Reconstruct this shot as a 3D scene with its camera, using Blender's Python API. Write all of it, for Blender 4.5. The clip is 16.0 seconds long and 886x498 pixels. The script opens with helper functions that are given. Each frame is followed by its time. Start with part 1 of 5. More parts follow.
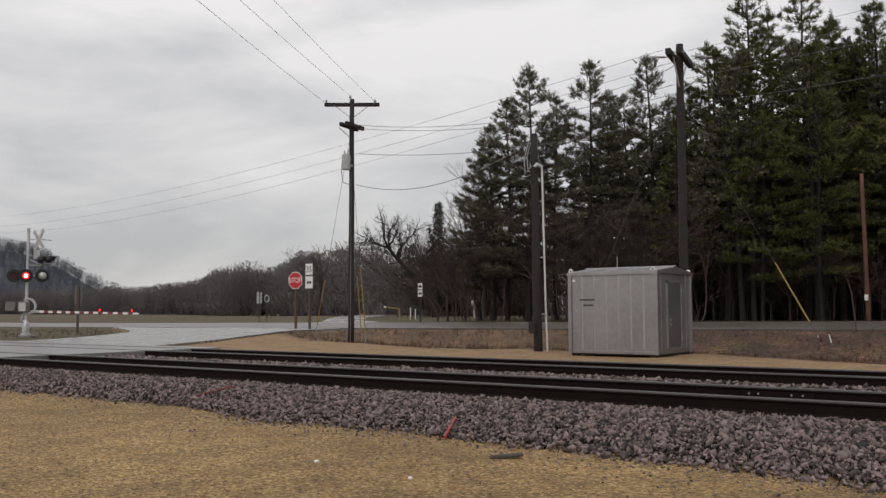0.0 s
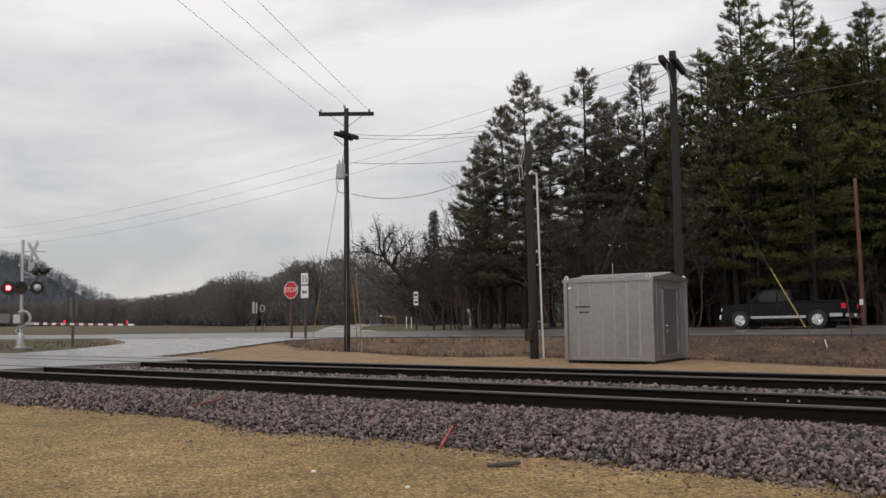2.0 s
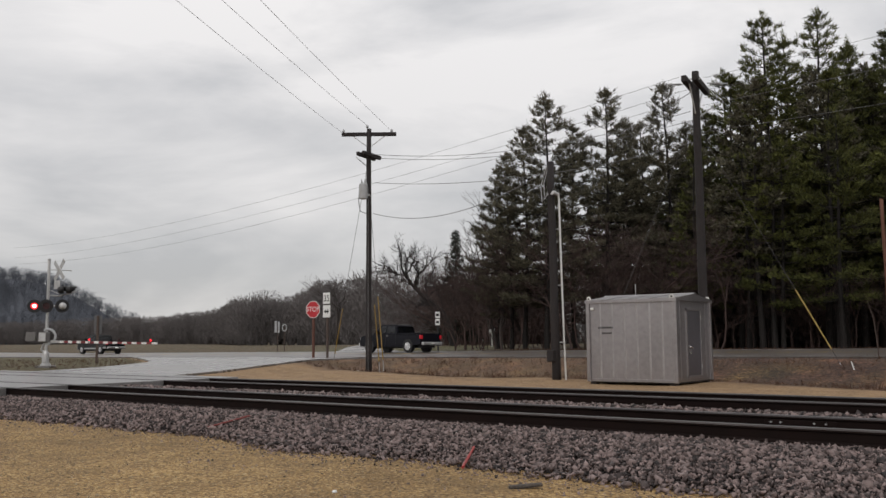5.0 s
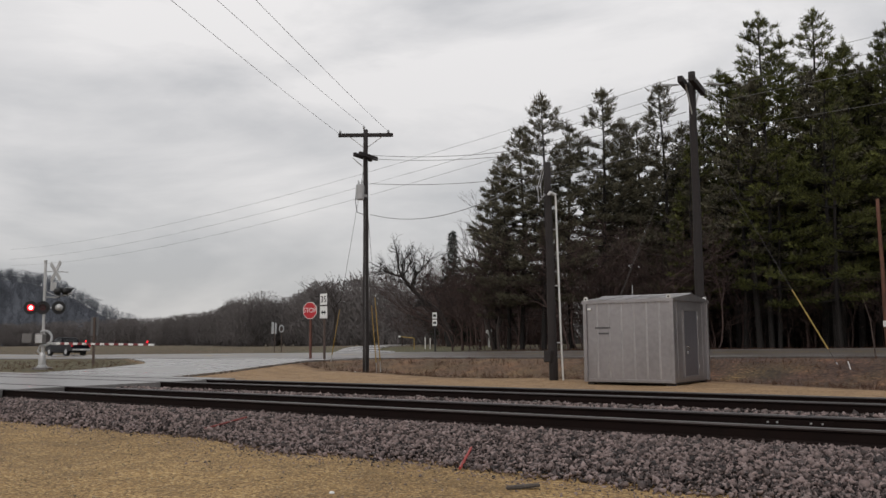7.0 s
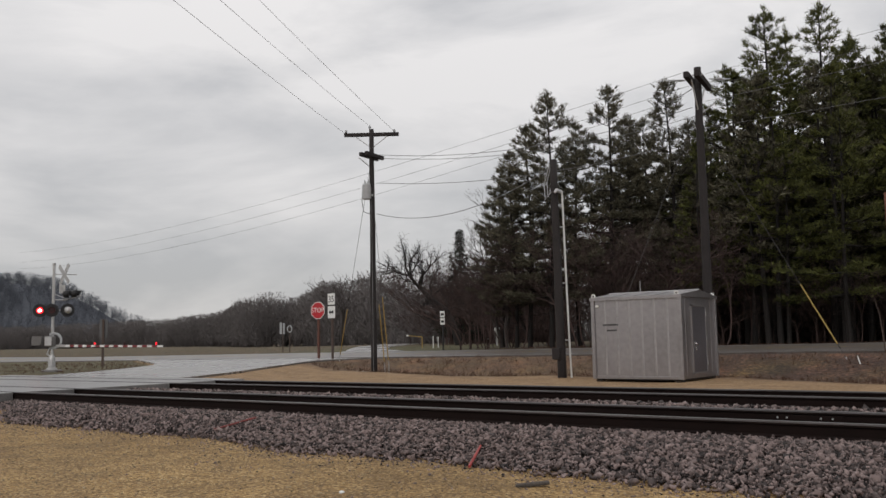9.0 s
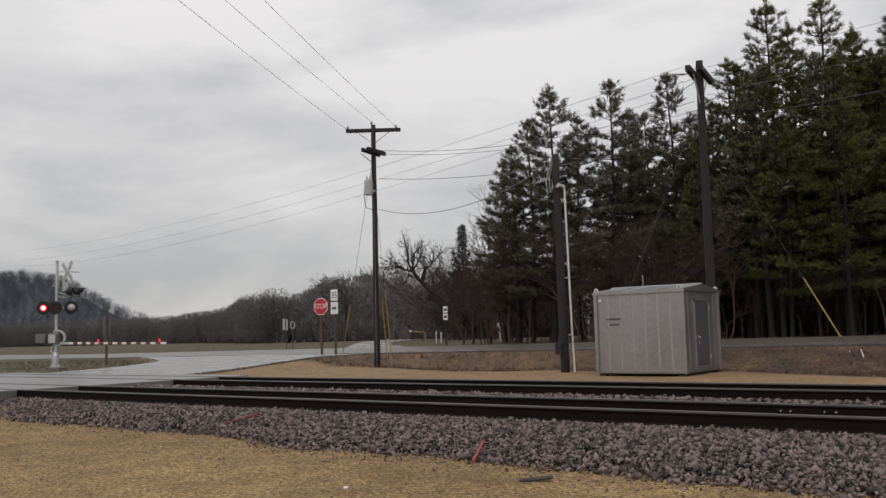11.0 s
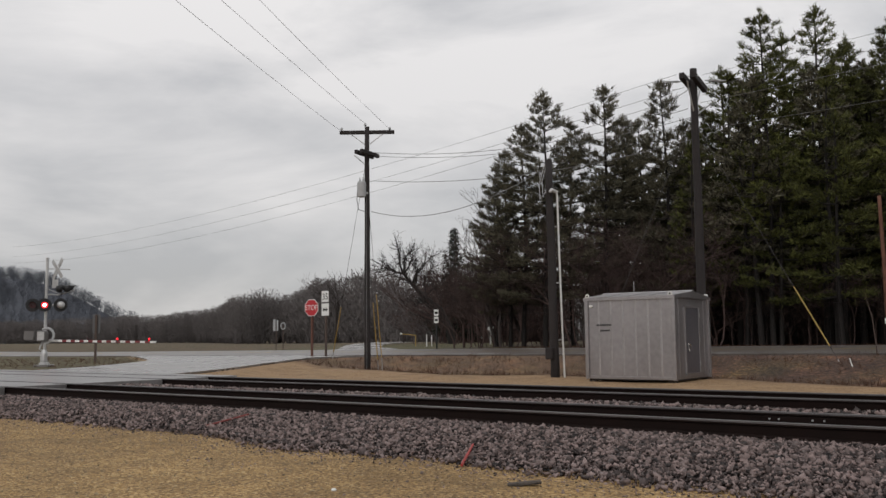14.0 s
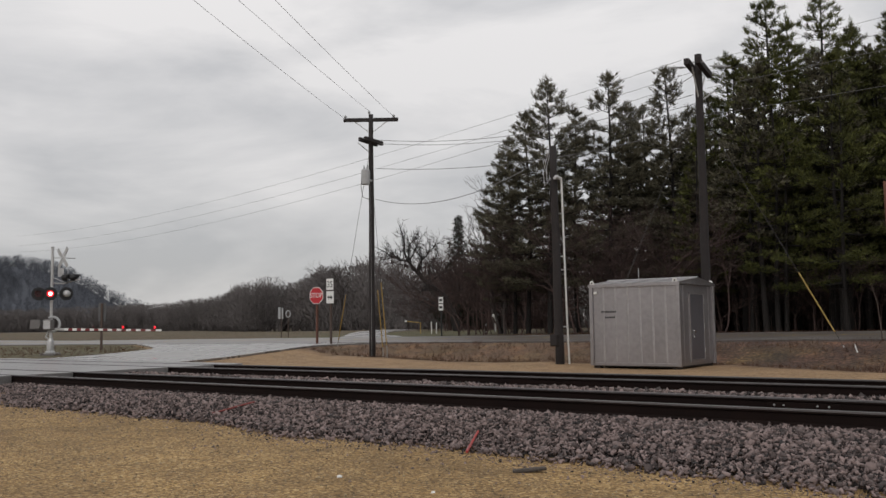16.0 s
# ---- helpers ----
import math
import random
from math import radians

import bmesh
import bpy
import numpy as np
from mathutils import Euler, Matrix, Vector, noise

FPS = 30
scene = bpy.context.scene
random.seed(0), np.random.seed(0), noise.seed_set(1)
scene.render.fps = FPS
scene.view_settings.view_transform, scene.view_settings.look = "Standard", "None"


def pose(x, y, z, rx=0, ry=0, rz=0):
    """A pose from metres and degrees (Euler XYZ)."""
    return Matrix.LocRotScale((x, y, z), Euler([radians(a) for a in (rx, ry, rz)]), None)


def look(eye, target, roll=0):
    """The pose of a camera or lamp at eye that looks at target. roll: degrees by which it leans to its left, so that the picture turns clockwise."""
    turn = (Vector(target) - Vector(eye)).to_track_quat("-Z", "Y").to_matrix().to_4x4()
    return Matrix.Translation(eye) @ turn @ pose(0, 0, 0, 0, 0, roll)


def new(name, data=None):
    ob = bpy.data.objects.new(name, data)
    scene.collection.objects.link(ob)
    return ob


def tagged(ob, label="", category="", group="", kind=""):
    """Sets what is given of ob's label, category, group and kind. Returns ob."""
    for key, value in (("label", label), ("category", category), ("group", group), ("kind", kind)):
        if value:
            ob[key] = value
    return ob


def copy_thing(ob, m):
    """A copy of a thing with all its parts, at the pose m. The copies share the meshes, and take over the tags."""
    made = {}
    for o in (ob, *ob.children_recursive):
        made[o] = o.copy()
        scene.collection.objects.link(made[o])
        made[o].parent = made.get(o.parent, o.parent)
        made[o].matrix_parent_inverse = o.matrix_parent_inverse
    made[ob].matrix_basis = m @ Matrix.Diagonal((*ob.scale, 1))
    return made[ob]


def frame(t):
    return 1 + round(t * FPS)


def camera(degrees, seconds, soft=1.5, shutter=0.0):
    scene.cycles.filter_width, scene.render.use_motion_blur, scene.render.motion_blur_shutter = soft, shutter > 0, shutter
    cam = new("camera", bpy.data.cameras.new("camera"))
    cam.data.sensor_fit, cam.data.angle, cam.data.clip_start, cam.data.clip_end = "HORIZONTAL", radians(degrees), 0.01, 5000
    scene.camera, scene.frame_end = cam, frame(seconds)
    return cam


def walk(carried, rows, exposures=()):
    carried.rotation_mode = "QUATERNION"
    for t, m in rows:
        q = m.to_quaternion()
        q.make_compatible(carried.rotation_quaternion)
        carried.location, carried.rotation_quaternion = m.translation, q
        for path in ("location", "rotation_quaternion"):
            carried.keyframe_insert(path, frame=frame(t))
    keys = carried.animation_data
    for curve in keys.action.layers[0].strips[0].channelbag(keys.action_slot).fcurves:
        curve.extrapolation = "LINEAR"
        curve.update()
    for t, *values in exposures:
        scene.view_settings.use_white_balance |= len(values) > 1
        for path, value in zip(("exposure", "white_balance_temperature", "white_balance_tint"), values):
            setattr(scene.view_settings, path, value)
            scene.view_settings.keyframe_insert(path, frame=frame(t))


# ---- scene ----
cam = camera(52.3, 16.0, soft=1.5)
# seconds, yaw, pitch and roll of a camera held by somebody who stands still
EYE = (0.0, 0.0, 1.495)
HELD = [
    (0.0, 35.694, 3.955, 0.163),
    (0.5, 35.370, 3.740, 0.366),
    (1.0, 35.761, 4.143, 0.374),
    (1.5, 34.800, 4.446, 0.798),
    (2.0, 35.442, 4.482, 0.680),
    (2.5, 35.789, 4.869, 0.632),
    (3.0, 36.123, 5.107, 0.317),
    (3.5, 35.916, 5.649, 0.082),
    (4.0, 36.635, 5.559, 0.311),
    (4.2, 36.767, 5.531, 0.392),
    (6.3, 36.630, 6.293, 0.567),
    (6.5, 36.618, 5.993, 0.795),
    (7.0, 36.627, 5.804, 0.525),
    (7.5, 36.508, 5.717, 0.717),
    (8.0, 37.373, 5.509, 0.909),
    (8.5, 37.111, 5.747, 0.817),
    (9.0, 37.132, 5.725, 1.098),
    (11.5, 37.363, 5.405, 1.486),
    (12.0, 37.351, 5.420, 1.639),
    (12.5, 37.202, 5.581, 1.565),
    (13.0, 36.616, 5.497, 1.355),
    (13.5, 35.964, 5.849, 0.833),
    (14.0, 36.724, 5.626, 0.556),
    (14.5, 37.173, 5.341, 0.728),
    (15.0, 36.725, 5.378, 0.623),
    (15.5, 37.029, 5.286, 0.783),
    (16.0, 37.024, 4.829, 0.748),
]
walk(cam, [(t, pose(*EYE, 90 + pitch, roll, yaw)) for t, yaw, pitch, roll in HELD],
     [(0.0, 0.04, 6680, 11.5), (2.0, 0.12, 6680, 11.5), (4.2, 0.10, 6680, 11.5), (6.3, 0.0, 6680, 11.5), (16.0, -0.03, 6680, 11.5)])


# ---- light: an overcast sky ----
SUN_EL, SUN_AZ = 38.0, 200.0
world = bpy.data.worlds.new("overcast")
scene.world = world
world.use_nodes = True
wt = world.node_tree
wt.nodes.clear()


def wn(kind, **props):
    n = wt.nodes.new(kind)
    for k, v in props.items():
        n.inputs[k.replace("_", " ")].default_value = v
    return n


w_out = wn("ShaderNodeOutputWorld")
w_bg = wn("ShaderNodeBackground", Strength=1.0)
w_sky = wt.nodes.new("ShaderNodeTexSky")
w_sky.sky_type = "NISHITA"
w_sky.sun_disc = False
w_sky.sun_elevation, w_sky.sun_rotation = radians(SUN_EL), radians(SUN_AZ)
w_dim = wn("ShaderNodeVectorMath")
w_dim.operation = "SCALE"
w_dim.inputs["Scale"].default_value = 0.10
w_tc = wn("ShaderNodeTexCoord")
w_map = wn("ShaderNodeMapping")
w_map.inputs["Scale"].default_value = (1.0, 1.0, 3.2)
w_n1 = wn("ShaderNodeTexNoise", Scale=2.6, Detail=7.0, Roughness=0.55, Distortion=0.3)
w_r1 = wn("ShaderNodeValToRGB")
w_r1.color_ramp.elements[0].position, w_r1.color_ramp.elements[0].color = 0.36, (0.585, 0.60, 0.62, 1)
w_r1.color_ramp.elements[1].position, w_r1.color_ramp.elements[1].color = 0.60, (0.88, 0.88, 0.884, 1)
w_mix = wn("ShaderNodeMix")
w_mix.data_type = "RGBA"
w_mix.inputs[0].default_value = 0.9
wt.links.new(w_tc.outputs["Generated"], w_map.inputs["Vector"])
wt.links.new(w_map.outputs[0], w_n1.inputs["Vector"])
wt.links.new(w_n1.outputs["Fac"], w_r1.inputs["Fac"])
wt.links.new(w_sky.outputs[0], w_dim.inputs[0])
wt.links.new(w_dim.outputs[0], w_mix.inputs[6])
wt.links.new(w_r1.outputs[0], w_mix.inputs[7])
w_sep = wn("ShaderNodeSeparateXYZ")
w_low = wn("ShaderNodeMapRange")
for socket, value in (("From Min", 0.0), ("From Max", 0.42), ("To Min", 0.78), ("To Max", 1.06)):
    w_low.inputs[socket].default_value = value
w_grade = wn("ShaderNodeVectorMath")
w_grade.operation = "SCALE"
wt.links.new(w_tc.outputs["Generated"], w_sep.inputs[0])
wt.links.new(w_sep.outputs["Z"], w_low.inputs["Value"])
wt.links.new(w_mix.outputs[2], w_grade.inputs[0])
wt.links.new(w_low.outputs[0], w_grade.inputs["Scale"])
wt.links.new(w_grade.outputs[0], w_bg.inputs["Color"])
wt.links.new(w_bg.outputs[0], w_out.inputs[0])
sun = new("sun", bpy.data.lights.new("sun", "SUN"))
sun.data.energy, sun.data.angle, sun.data.color = 0.6, radians(25), (1.0, 0.97, 0.93)
sun.matrix_world = look((0, 0, 50), (-20 * 0.34, 20 * 0.94, 50 - 20 * 0.78))


# ---- materials ----
def material(name, base, rough=0.8, metal=0.0, var=(0.7, 1.25), scale=6.0, fine=60.0, bump=0.3, bump_scale=None, tint=None, coat=0.0, island=0.0, dist=0.01, spec=0.5, by_object=0.0):
    """A surface with blotches at one size and grain at a smaller one, and a fine relief."""
    m = bpy.data.materials.new(name)
    m.use_nodes = True
    nt = m.node_tree
    b = nt.nodes["Principled BSDF"]
    b.inputs["Metallic"].default_value = metal
    b.inputs["Specular IOR Level"].default_value = spec
    b.inputs["Coat Weight"].default_value = coat
    tc = nt.nodes.new("ShaderNodeNewGeometry")
    vec = tc.outputs["Position"]
    if by_object:
        oc = nt.nodes.new("ShaderNodeTexCoord")
        vec = oc.outputs["Object"]
    n1 = nt.nodes.new("ShaderNodeTexNoise")
    n1.inputs["Scale"].default_value, n1.inputs["Detail"].default_value = scale, 5
    n2 = nt.nodes.new("ShaderNodeTexNoise")
    n2.inputs["Scale"].default_value, n2.inputs["Detail"].default_value = fine, 3
    for n in (n1, n2):
        nt.links.new(vec, n.inputs["Vector"])
    add = nt.nodes.new("ShaderNodeMath")
    add.operation = "MULTIPLY_ADD"
    add.inputs[1].default_value = 0.5
    half = nt.nodes.new("ShaderNodeMath")
    half.operation = "MULTIPLY"
    half.inputs[1].default_value = 0.5
    nt.links.new(n2.outputs["Fac"], half.inputs[0])
    nt.links.new(n1.outputs["Fac"], add.inputs[0])
    nt.links.new(half.outputs[0], add.inputs[2])
    fac = add.outputs[0]
    if island:
        src = tc.outputs["Random Per Island"]
        if by_object:
            src = nt.nodes.new("ShaderNodeObjectInfo").outputs["Random"]
        mx = nt.nodes.new("ShaderNodeMix")
        mx.inputs[0].default_value = island
        nt.links.new(fac, mx.inputs[2])
        nt.links.new(src, mx.inputs[3])
        fac = mx.outputs[0]
    ramp = nt.nodes.new("ShaderNodeValToRGB")
    e = ramp.color_ramp.elements
    t = tint or base
    wide = 0.9 if island > 0.3 else 0.66
    e[0].position, e[0].color = 1 - wide, (*[min(1, c * var[0]) for c in base], 1)
    e[1].position, e[1].color = wide, (*[min(1, c * var[1]) for c in t], 1)
    nt.links.new(fac, ramp.inputs["Fac"])
    nt.links.new(ramp.outputs["Color"], b.inputs["Base Color"])
    rr = nt.nodes.new("ShaderNodeMapRange")
    rr.inputs["To Min"].default_value, rr.inputs["To Max"].default_value = max(0.02, rough - 0.12), min(1, rough + 0.12)
    nt.links.new(n1.outputs["Fac"], rr.inputs["Value"])
    nt.links.new(rr.outputs[0], b.inputs["Roughness"])
    if bump:
        bp = nt.nodes.new("ShaderNodeBump")
        bp.inputs["Strength"].default_value, bp.inputs["Distance"].default_value = bump, dist
        nt.links.new(n2.outputs["Fac"], bp.inputs["Height"])
        nt.links.new(bp.outputs[0], b.inputs["Normal"])
    return m


def glow(name, colour, strength):
    m = bpy.data.materials.new(name)
    m.use_nodes = True
    b = m.node_tree.nodes["Principled BSDF"]
    b.inputs["Base Color"].default_value = (*colour, 1)
    b.inputs["Emission Color"].default_value = (*colour, 1)
    b.inputs["Emission Strength"].default_value = strength
    return m


M_PAVE = material("wet_asphalt", (0.160, 0.150, 0.142), 0.28, scale=0.5, fine=50, bump=0.12, spec=0.6, var=(0.75, 1.35))
M_HIGH = material("damp_highway_asphalt", (0.098, 0.083, 0.077), 0.36, scale=0.35, fine=60, bump=0.12, spec=0.5, var=(0.75, 1.3))
M_LINE = material("worn_road_paint", (0.62, 0.62, 0.6), 0.6, scale=3, var=(0.6, 1.1))
M_YLINE = material("yellow_road_paint", (0.6, 0.42, 0.06), 0.6, scale=3, var=(0.6, 1.1))
# near-black bed colour paints the shade in gaps between the ballast stones
M_BEDSHADE = material("ballast_bed", (0.020, 0.0145, 0.014), 0.85, scale=3, fine=40, bump=0.8, dist=0.05, var=(0.5, 1.5))
M_STONE = material("ballast_stone", (0.092, 0.057, 0.051), 0.60, scale=5, fine=90, bump=0.4, island=0.88, var=(0.12, 3.0), tint=(0.097, 0.073, 0.068), spec=0.4)
M_RAIL = material("rusty_rail_steel", (0.011, 0.006, 0.005), 0.85, 0.0, spec=0.15, scale=4, fine=120, bump=0.2, dist=0.002, var=(0.6, 1.4))
M_RAILTOP = material("polished_rail_head", (0.15, 0.14, 0.14), 0.42, 0.7, scale=2, fine=200, bump=0.05, dist=0.001, var=(0.8, 1.1))
M_TIE = material("creosoted_tie_wood", (0.026, 0.020, 0.017), 0.85, scale=5, fine=70, bump=0.5, island=0.4, by_object=1, var=(0.6, 1.5))
M_POLE = material("dark_creosoted_pole", (0.022, 0.018, 0.018), 0.85, scale=3, fine=40, bump=0.6, by_object=1, var=(0.6, 1.5))
M_NEWPOLE = material("reddish_new_pole_wood", (0.13, 0.055, 0.034), 0.8, scale=3, fine=40, bump=0.5, var=(0.6, 1.3))
M_ALU = material("weathered_aluminium", (0.36, 0.343, 0.35), 0.34, 0.86, scale=0.9, fine=7, bump=0.05, dist=0.003, var=(0.86, 1.1))
M_SEAM = material("brighter_aluminium_seam", (0.42, 0.402, 0.41), 0.36, 0.84, scale=1.5, fine=9, bump=0.05, dist=0.003, var=(0.86, 1.1))
M_ALU2 = material("mill_aluminium_door", (0.22, 0.212, 0.235), 0.36, 0.8, scale=1.5, fine=25, bump=0.06, dist=0.004, var=(0.8, 1.12))
M_GALV = material("galvanised_steel", (0.52, 0.52, 0.52), 0.5, 0.6, scale=4, fine=60, bump=0.1, var=(0.75, 1.15))
M_GREYBOX = material("grey_enamel", (0.40, 0.41, 0.42), 0.5, scale=5, fine=60, bump=0.05, var=(0.85, 1.1))
M_WHITE = material("white_reflective_sheet", (0.78, 0.78, 0.76), 0.5, scale=6, fine=80, bump=0.02, var=(0.88, 1.04))
M_RED = material("red_reflective_sheet", (0.50, 0.02, 0.03), 0.45, scale=5, fine=80, bump=0.02, var=(0.85, 1.1))
M_BLACK = material("black_paint", (0.012, 0.012, 0.013), 0.5, scale=8, fine=90, bump=0.05, var=(0.7, 1.4))
M_RODRUST = material("rusty_red_rod_paint", (0.20, 0.05, 0.045), 0.75, scale=8, fine=80, bump=0.1, var=(0.5, 1.3))
M_YELLOW = material("yellow_guy_guard_plastic", (0.41, 0.275, 0.075), 0.6, scale=5, fine=60, bump=0.05, var=(0.8, 1.1))
M_CONDUIT = material("white_conduit", (0.70, 0.70, 0.68), 0.5, scale=5, fine=60, bump=0.05, var=(0.8, 1.08))
M_WIRE = material("weathered_wire", (0.17, 0.17, 0.175), 0.6, scale=5, bump=0)
M_STRAND = material("dark_guy_strand", (0.055, 0.05, 0.05), 0.7, scale=5, bump=0)
M_POST = material("weathered_sign_post_wood", (0.085, 0.06, 0.05), 0.85, scale=4, fine=50, bump=0.4, var=(0.7, 1.3))
M_REDPOST = material("brown_sign_post", (0.12, 0.05, 0.035), 0.8, scale=4, fine=50, bump=0.4, var=(0.7, 1.3))
M_GLASSY = material("dark_window_glass", (0.012, 0.013, 0.015), 0.08, scale=2, bump=0, spec=0.7)
M_TYRE = material("tyre_rubber", (0.018, 0.018, 0.018), 0.85, scale=10, fine=90, bump=0.2)
M_RIM = material("bright_alloy_rim", (0.62, 0.62, 0.63), 0.3, 0.8, scale=10, bump=0)
M_CAR = material("dark_green_black_car_paint", (0.007, 0.008, 0.009), 0.38, scale=2, fine=20, bump=0, coat=0.03, spec=0.12)
M_CAR2 = material("black_car_paint", (0.008, 0.008, 0.012), 0.38, scale=2, fine=20, bump=0, coat=0.03, spec=0.12)
M_CHROME = material("chrome", (0.7, 0.7, 0.7), 0.2, 0.95, scale=4, bump=0)
M_PANEL = material("concrete_crossing_panel", (0.16, 0.152, 0.148), 0.34, scale=0.8, fine=40, bump=0.2, spec=0.6, var=(0.6, 1.3))
G_LAMP = glow("lit_red_lens", (1.0, 0.012, 0.02), 2.2)
G_TAIL = glow("dim_tail_lamp", (0.42, 0.006, 0.016), 0.22)
G_GATE = glow("lit_gate_lamp", (1.0, 0.012, 0.025), 1.4)
G_HOT = glow("hot_lamp_centre", (1.0, 0.62, 0.60), 5.0)
M_LENS = material("dark_red_lens", (0.05, 0.004, 0.006), 0.3, scale=8, bump=0)


# ---- mesh helpers ----
def mesh_of(name, bm, mats, smooth=False):
    me = bpy.data.meshes.new(name)
    bm.to_mesh(me)
    bm.free()
    for mt in (mats if isinstance(mats, (list, tuple)) else [mats]):
        me.materials.append(mt)
    if smooth:
        for p in me.polygons:
            p.use_smooth = True
    return me


def thing(name, m, label, category, group="", kind=""):
    ob = new(name)
    ob.empty_display_size = 0.2
    ob.matrix_basis = m
    return tagged(ob, label, category, group, kind)


def part(name, bm, mat, parent, label="", m=None, smooth=False):
    ob = new(name, bm if isinstance(bm, bpy.types.Mesh) else mesh_of(name, bm, mat, smooth))
    ob.parent = parent
    if m is not None:
        ob.matrix_basis = m
    return tagged(ob, label)


def single(name, bm, mat, label, category, m=None, group="", kind="", smooth=False):
    ob = new(name, mesh_of(name, bm, mat, smooth))
    if m is not None:
        ob.matrix_basis = m
    return tagged(ob, label, category, group, kind)


def box(x0, x1, y0, y1, z0, z1, bevel=0.0, bm=None, segs=1):
    b = bmesh.new()
    bmesh.ops.create_cube(b, size=1.0)
    bmesh.ops.scale(b, vec=(x1 - x0, y1 - y0, z1 - z0), verts=b.verts)
    bmesh.ops.translate(b, vec=((x0 + x1) / 2, (y0 + y1) / 2, (z0 + z1) / 2), verts=b.verts)
    if bevel:
        bmesh.ops.bevel(b, geom=b.edges[:], offset=bevel, segments=segs, affect="EDGES", profile=0.5)
    return join(bm, b) if bm else b


def join(bm, other):
    me = bpy.data.meshes.new("tmp")
    other.to_mesh(me)
    other.free()
    bm.from_mesh(me)
    bpy.data.meshes.remove(me)
    return bm


def tube(points, radii, sides=8, bm=None, cap=True):
    """A round tapered tube along points."""
    bm = bm or bmesh.new()
    pts = [Vector(p) for p in points]
    if not isinstance(radii, (list, tuple)):
        radii = [radii] * len(pts)
    rings = []
    ref = None
    for i, p in enumerate(pts):
        d = (pts[min(i + 1, len(pts) - 1)] - pts[max(i - 1, 0)]).normalized()
        if ref is None:
            ref = d.orthogonal().normalized()
        u = (ref - d * ref.dot(d)).normalized()
        ref = u
        v = d.cross(u)
        rings.append([bm.verts.new(p + (u * math.cos(2 * math.pi * k / sides) + v * math.sin(2 * math.pi * k / sides)) * radii[i]) for k in range(sides)])
    for a, b in zip(rings, rings[1:]):
        for k in range(sides):
            bm.faces.new((a[k], a[(k + 1) % sides], b[(k + 1) % sides], b[k]))
    if cap:
        bm.faces.new(rings[0][::-1])
        bm.faces.new(rings[-1])
    return bm


def prism(outline, axis, a, b, bm=None):
    """An outline in two coordinates, pushed along an axis (0 x, 1 y, 2 z) from a to b."""
    bm = bm or bmesh.new()

    def at(p, q):
        c = [p[0], p[1]]
        c.insert(axis, q)
        return bm.verts.new(c)
    r0, r1 = [at(p, a) for p in outline], [at(p, b) for p in outline]
    n = len(outline)
    fs = [bm.faces.new((r0[i], r0[(i + 1) % n], r1[(i + 1) % n], r1[i])) for i in range(n)]
    fs += [bm.faces.new(r0[::-1]), bm.faces.new(r1)]
    bmesh.ops.recalc_face_normals(bm, faces=fs)
    return bm


def from_arrays(name, verts, faces, mats):
    me = bpy.data.meshes.new(name)
    me.from_pydata(verts, [], faces)
    for mt in (mats if isinstance(mats, (list, tuple)) else [mats]):
        me.materials.append(mt)
    me.validate()
    return me


def fast_mesh(name, verts, tris, mat):
    """A mesh from numpy arrays of corners and triangles."""
    me = bpy.data.meshes.new(name)
    me.vertices.add(len(verts))
    me.vertices.foreach_set("co", np.asarray(verts, dtype=np.float32).ravel())
    me.loops.add(len(tris) * 3)
    me.loops.foreach_set("vertex_index", np.asarray(tris, dtype=np.int32).ravel())
    me.polygons.add(len(tris))
    me.polygons.foreach_set("loop_start", np.arange(0, len(tris) * 3, 3, dtype=np.int32))
    for mt in (mat if isinstance(mat, (list, tuple)) else [mat]):
        me.materials.append(mt)
    me.update(calc_edges=True)
    return me


def lerp_table(x, table):
    """A height read from a short table of (x, value)."""
    if x <= table[0][0]:
        return table[0][1]
    for (a, va), (b, vb) in zip(table, table[1:]):
        if x <= b:
            return va + (vb - va) * (x - a) / (b - a)
    return table[-1][1]


# ---- the ground ----
RAILS = (10.65, 12.15, 14.85, 16.35)
RAIL_TOP = 0.50


def along_highway(x, y):
    """The distance across the highway, which runs five degrees off the railway; its middle is at 40."""
    return y + 1.0 + 0.09 * (x + 10)


def highway_y(x, v):
    return v - 1.0 - 0.09 * (x + 10)


def road_z(x, y):
    return 0.80 + 0.0075 * (max(-85.0, min(30.0, x)) + 11) + 0.016 * (max(34.6, min(45.4, along_highway(x, y))) - 34.6)


RIGHT_EDGE = [(2.0, -17.0), (10.0, -20.2), (16.0, -22.4), (19.0, -24.3), (25.3, -28.6), (31.4, -31.8), (34.0, -31.5), (37.5, -29.0)]
LEFT_EDGE = [(2.0, -25.0), (10.0, -28.2), (15.8, -30.4), (19.8, -33.0), (28.6, -40.2), (31.2, -44.4), (34.8, -50.5), (37.5, -55.0)]
GRASS_EDGE = [(-34.0, 30.6), (-30.8, 29.6), (-26.0, 28.2), (-21.4, 26.4), (-16.7, 25.3), (-9.4, 26.3), (-7.3, 24.6), (-5.7, 23.8), (-4.2, 23.2), (10.0, 21.5), (60.0, 21.0)]


def smooth(a, b, x):
    t = max(0.0, min(1.0, (x - a) / (b - a)))
    return t * t * (3 - 2 * t)


def on_cross_road(x, y):
    """How far inside the crossing road a place lies, in metres."""
    return min(x - lerp_table(y, LEFT_EDGE), lerp_table(y, RIGHT_EDGE) - x)


